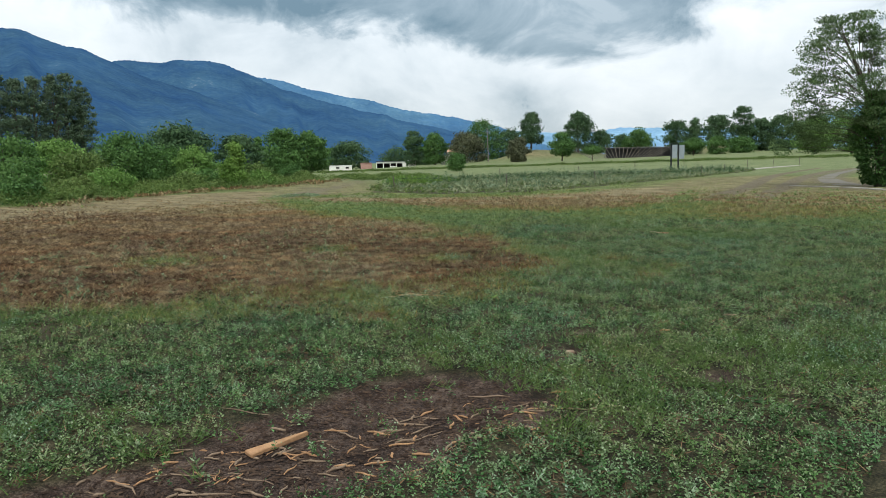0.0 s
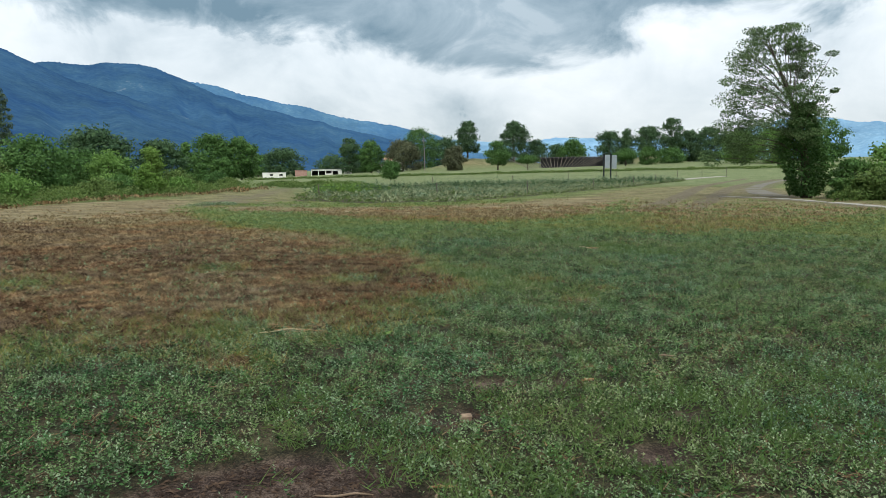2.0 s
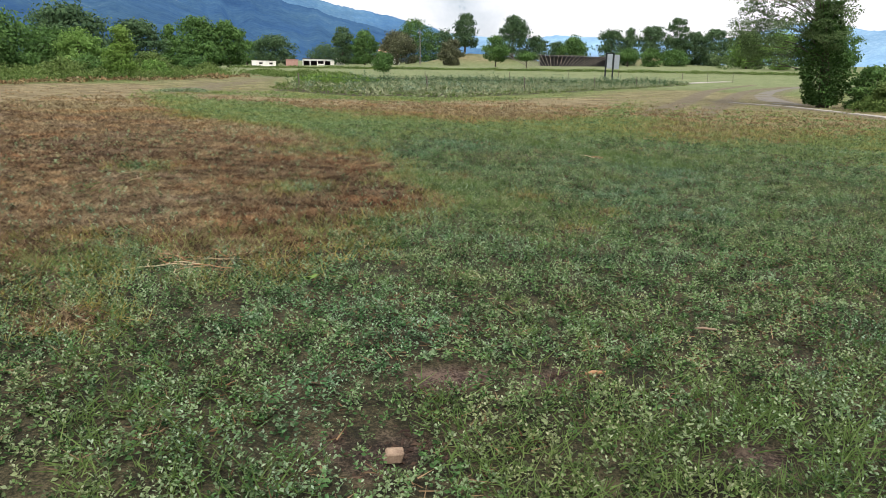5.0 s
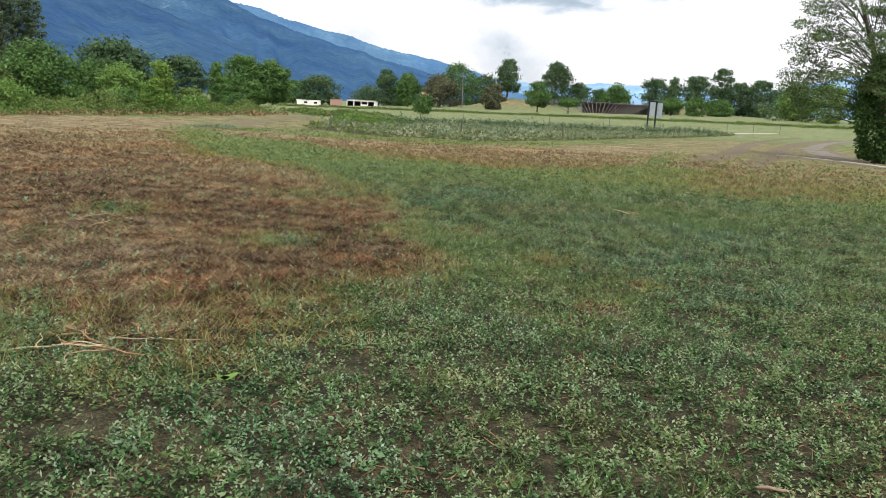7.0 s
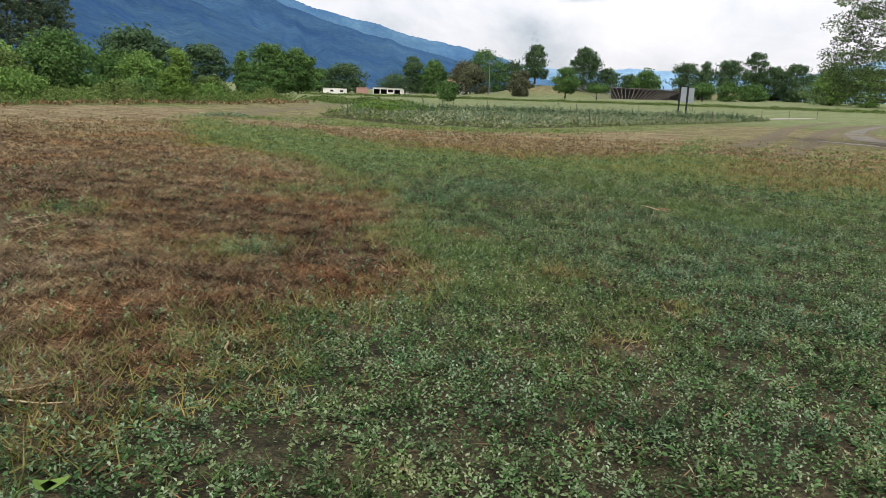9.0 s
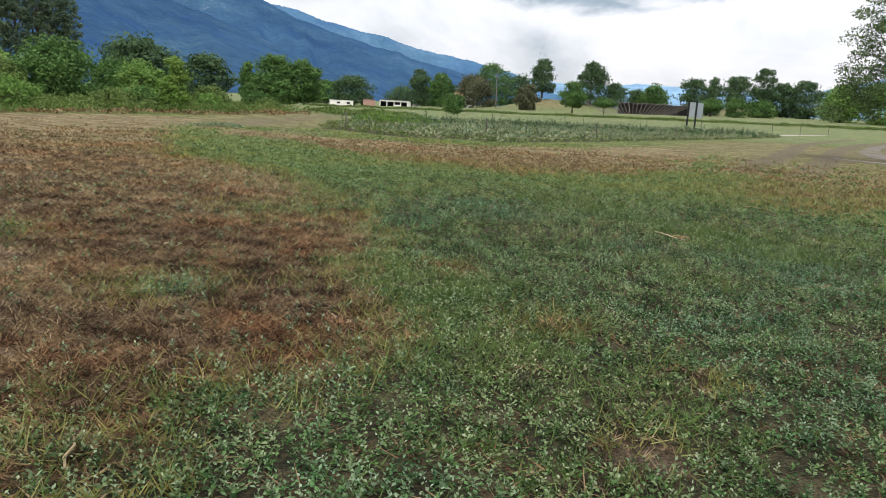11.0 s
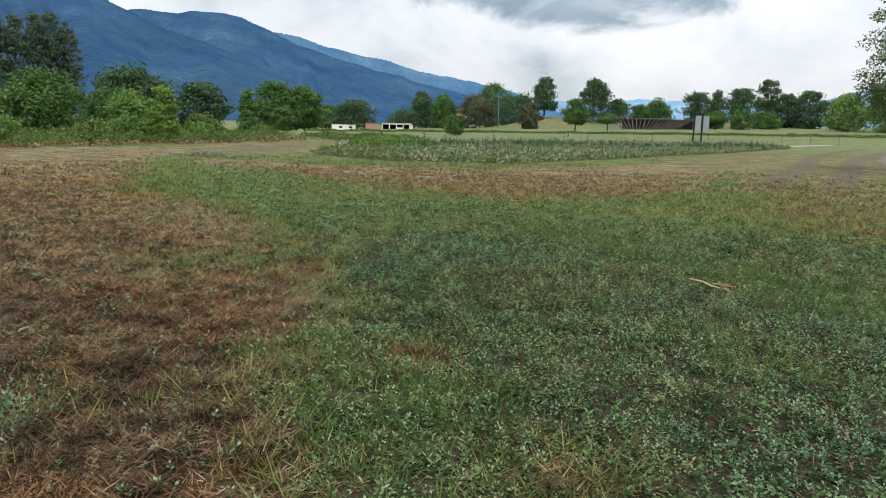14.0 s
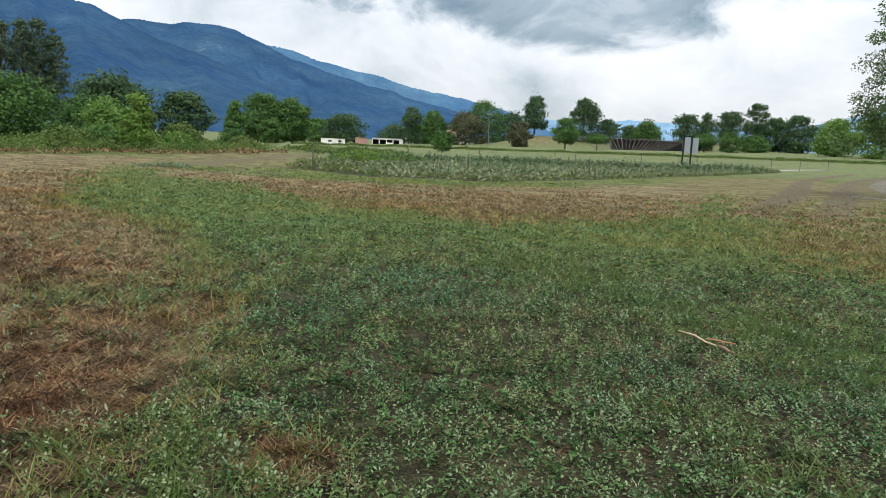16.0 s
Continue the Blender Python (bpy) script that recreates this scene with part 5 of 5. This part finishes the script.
def carport():
    x, y = -109.8, 245.5
    ob = thing("open_shed", x, y, ground_z(x, y) - 0.2, 25, "white open-fronted shed with dark bays", "shed")
    part("roof", box_bm(-5.6, 5.6, -0.3, 4.2, 2.25, 2.42, 0.02), M_DARKROOF, ob)
    part("fascia", box_bm(-5.4, 5.4, 0.0, 0.15, 1.65, 2.25), M_WHITE, ob)
    part("back_wall", box_bm(-5.4, 5.4, 3.8, 4.0, -0.4, 2.25), M_GAP, ob)
    for sx in (-5.4, 5.2):
        part("side_wall", box_bm(sx, sx + 0.2, 0.15, 3.8, -0.4, 2.25), M_WHITE, ob)
    for k, px in enumerate((-5.3, -2.9, -0.4, 1.9, 4.2, 5.2)):
        part("pillar", box_bm(px - 0.16, px + 0.16, 0.0, 0.2, -0.4, 1.65), M_WHITE, ob)
    part("half_wall", box_bm(4.36, 5.04, 0.02, 0.18, -0.4, 1.65), M_WHITE, ob)
    part("low_wall", box_bm(-0.24, 1.74, 0.04, 0.18, -0.4, 0.7), M_WHITE, ob)


carport()


# ---------------------------------------------------------------- track edges
def slab(name, pts, width, mat, label, top=0.04):
    """A low strip of hard ground along a line."""
    bm = bmesh.new()
    rng_ = random.Random(len(pts))
    rows = []
    for i, (px, py) in enumerate(pts):
        a, b = pts[max(i - 1, 0)], pts[min(i + 1, len(pts) - 1)]
        d = Vector((b[0] - a[0], b[1] - a[1])).normalized()
        o = Vector((-d.y, d.x))
        w = width * rng_.uniform(0.45, 1.2) / 2
        l, r = Vector((px, py)) + o * w, Vector((px, py)) - o * w
        rows.append([bm.verts.new((q.x, q.y, ground_z(q.x, q.y) + dz)) for q, dz in ((l, -0.05), (l, top), (r, top), (r, -0.05))])
    for a, b in zip(rows, rows[1:]):
        for k in range(3):
            bm.faces.new((a[k], a[k + 1], b[k + 1], b[k]))
    bm.faces.new(rows[0])
    bm.faces.new(rows[-1][::-1])
    bmesh.ops.recalc_face_normals(bm, faces=bm.faces)
    me = bpy.data.meshes.new(name)
    bm.to_mesh(me)
    bm.free()
    me.materials.append(mat)
    tagged(new(name, me), label, "path", kind="structure")


slab("pavement_edge", [(6.6, 44.2), (7.2, 43.2), (7.9, 42.3), (8.5, 41.6)], 0.55, M_CONCRETE, "broken pale concrete edge of the track", 0.03)
slab("pavement_edge", [(8.8, 41.2), (9.5, 40.2), (10.0, 39.2), (10.4, 38.3)], 0.8, M_CONCRETE, "broken pale concrete edge of the track", 0.035)
slab("pavement_edge", [(10.6, 37.7), (11.0, 36.5), (11.5, 34.8), (12.0, 33.0), (12.6, 31.0), (13.2, 29.0)], 0.65, M_CONCRETE, "broken pale concrete edge of the track", 0.03)
slab("road_gravel", [(9.4, 44.5), (9.3, 50), (9.8, 58), (11.6, 68), (14.5, 80), (19, 92)], 1.3, M_GRAVEL, "grey gravel track curving past the big tree", 0.012)
slab("pavement_far", [(5.6, 86), (8.0, 93.5), (11.4, 101)], 1.5, M_CONCRETE, "pale concrete strip across the field edge")
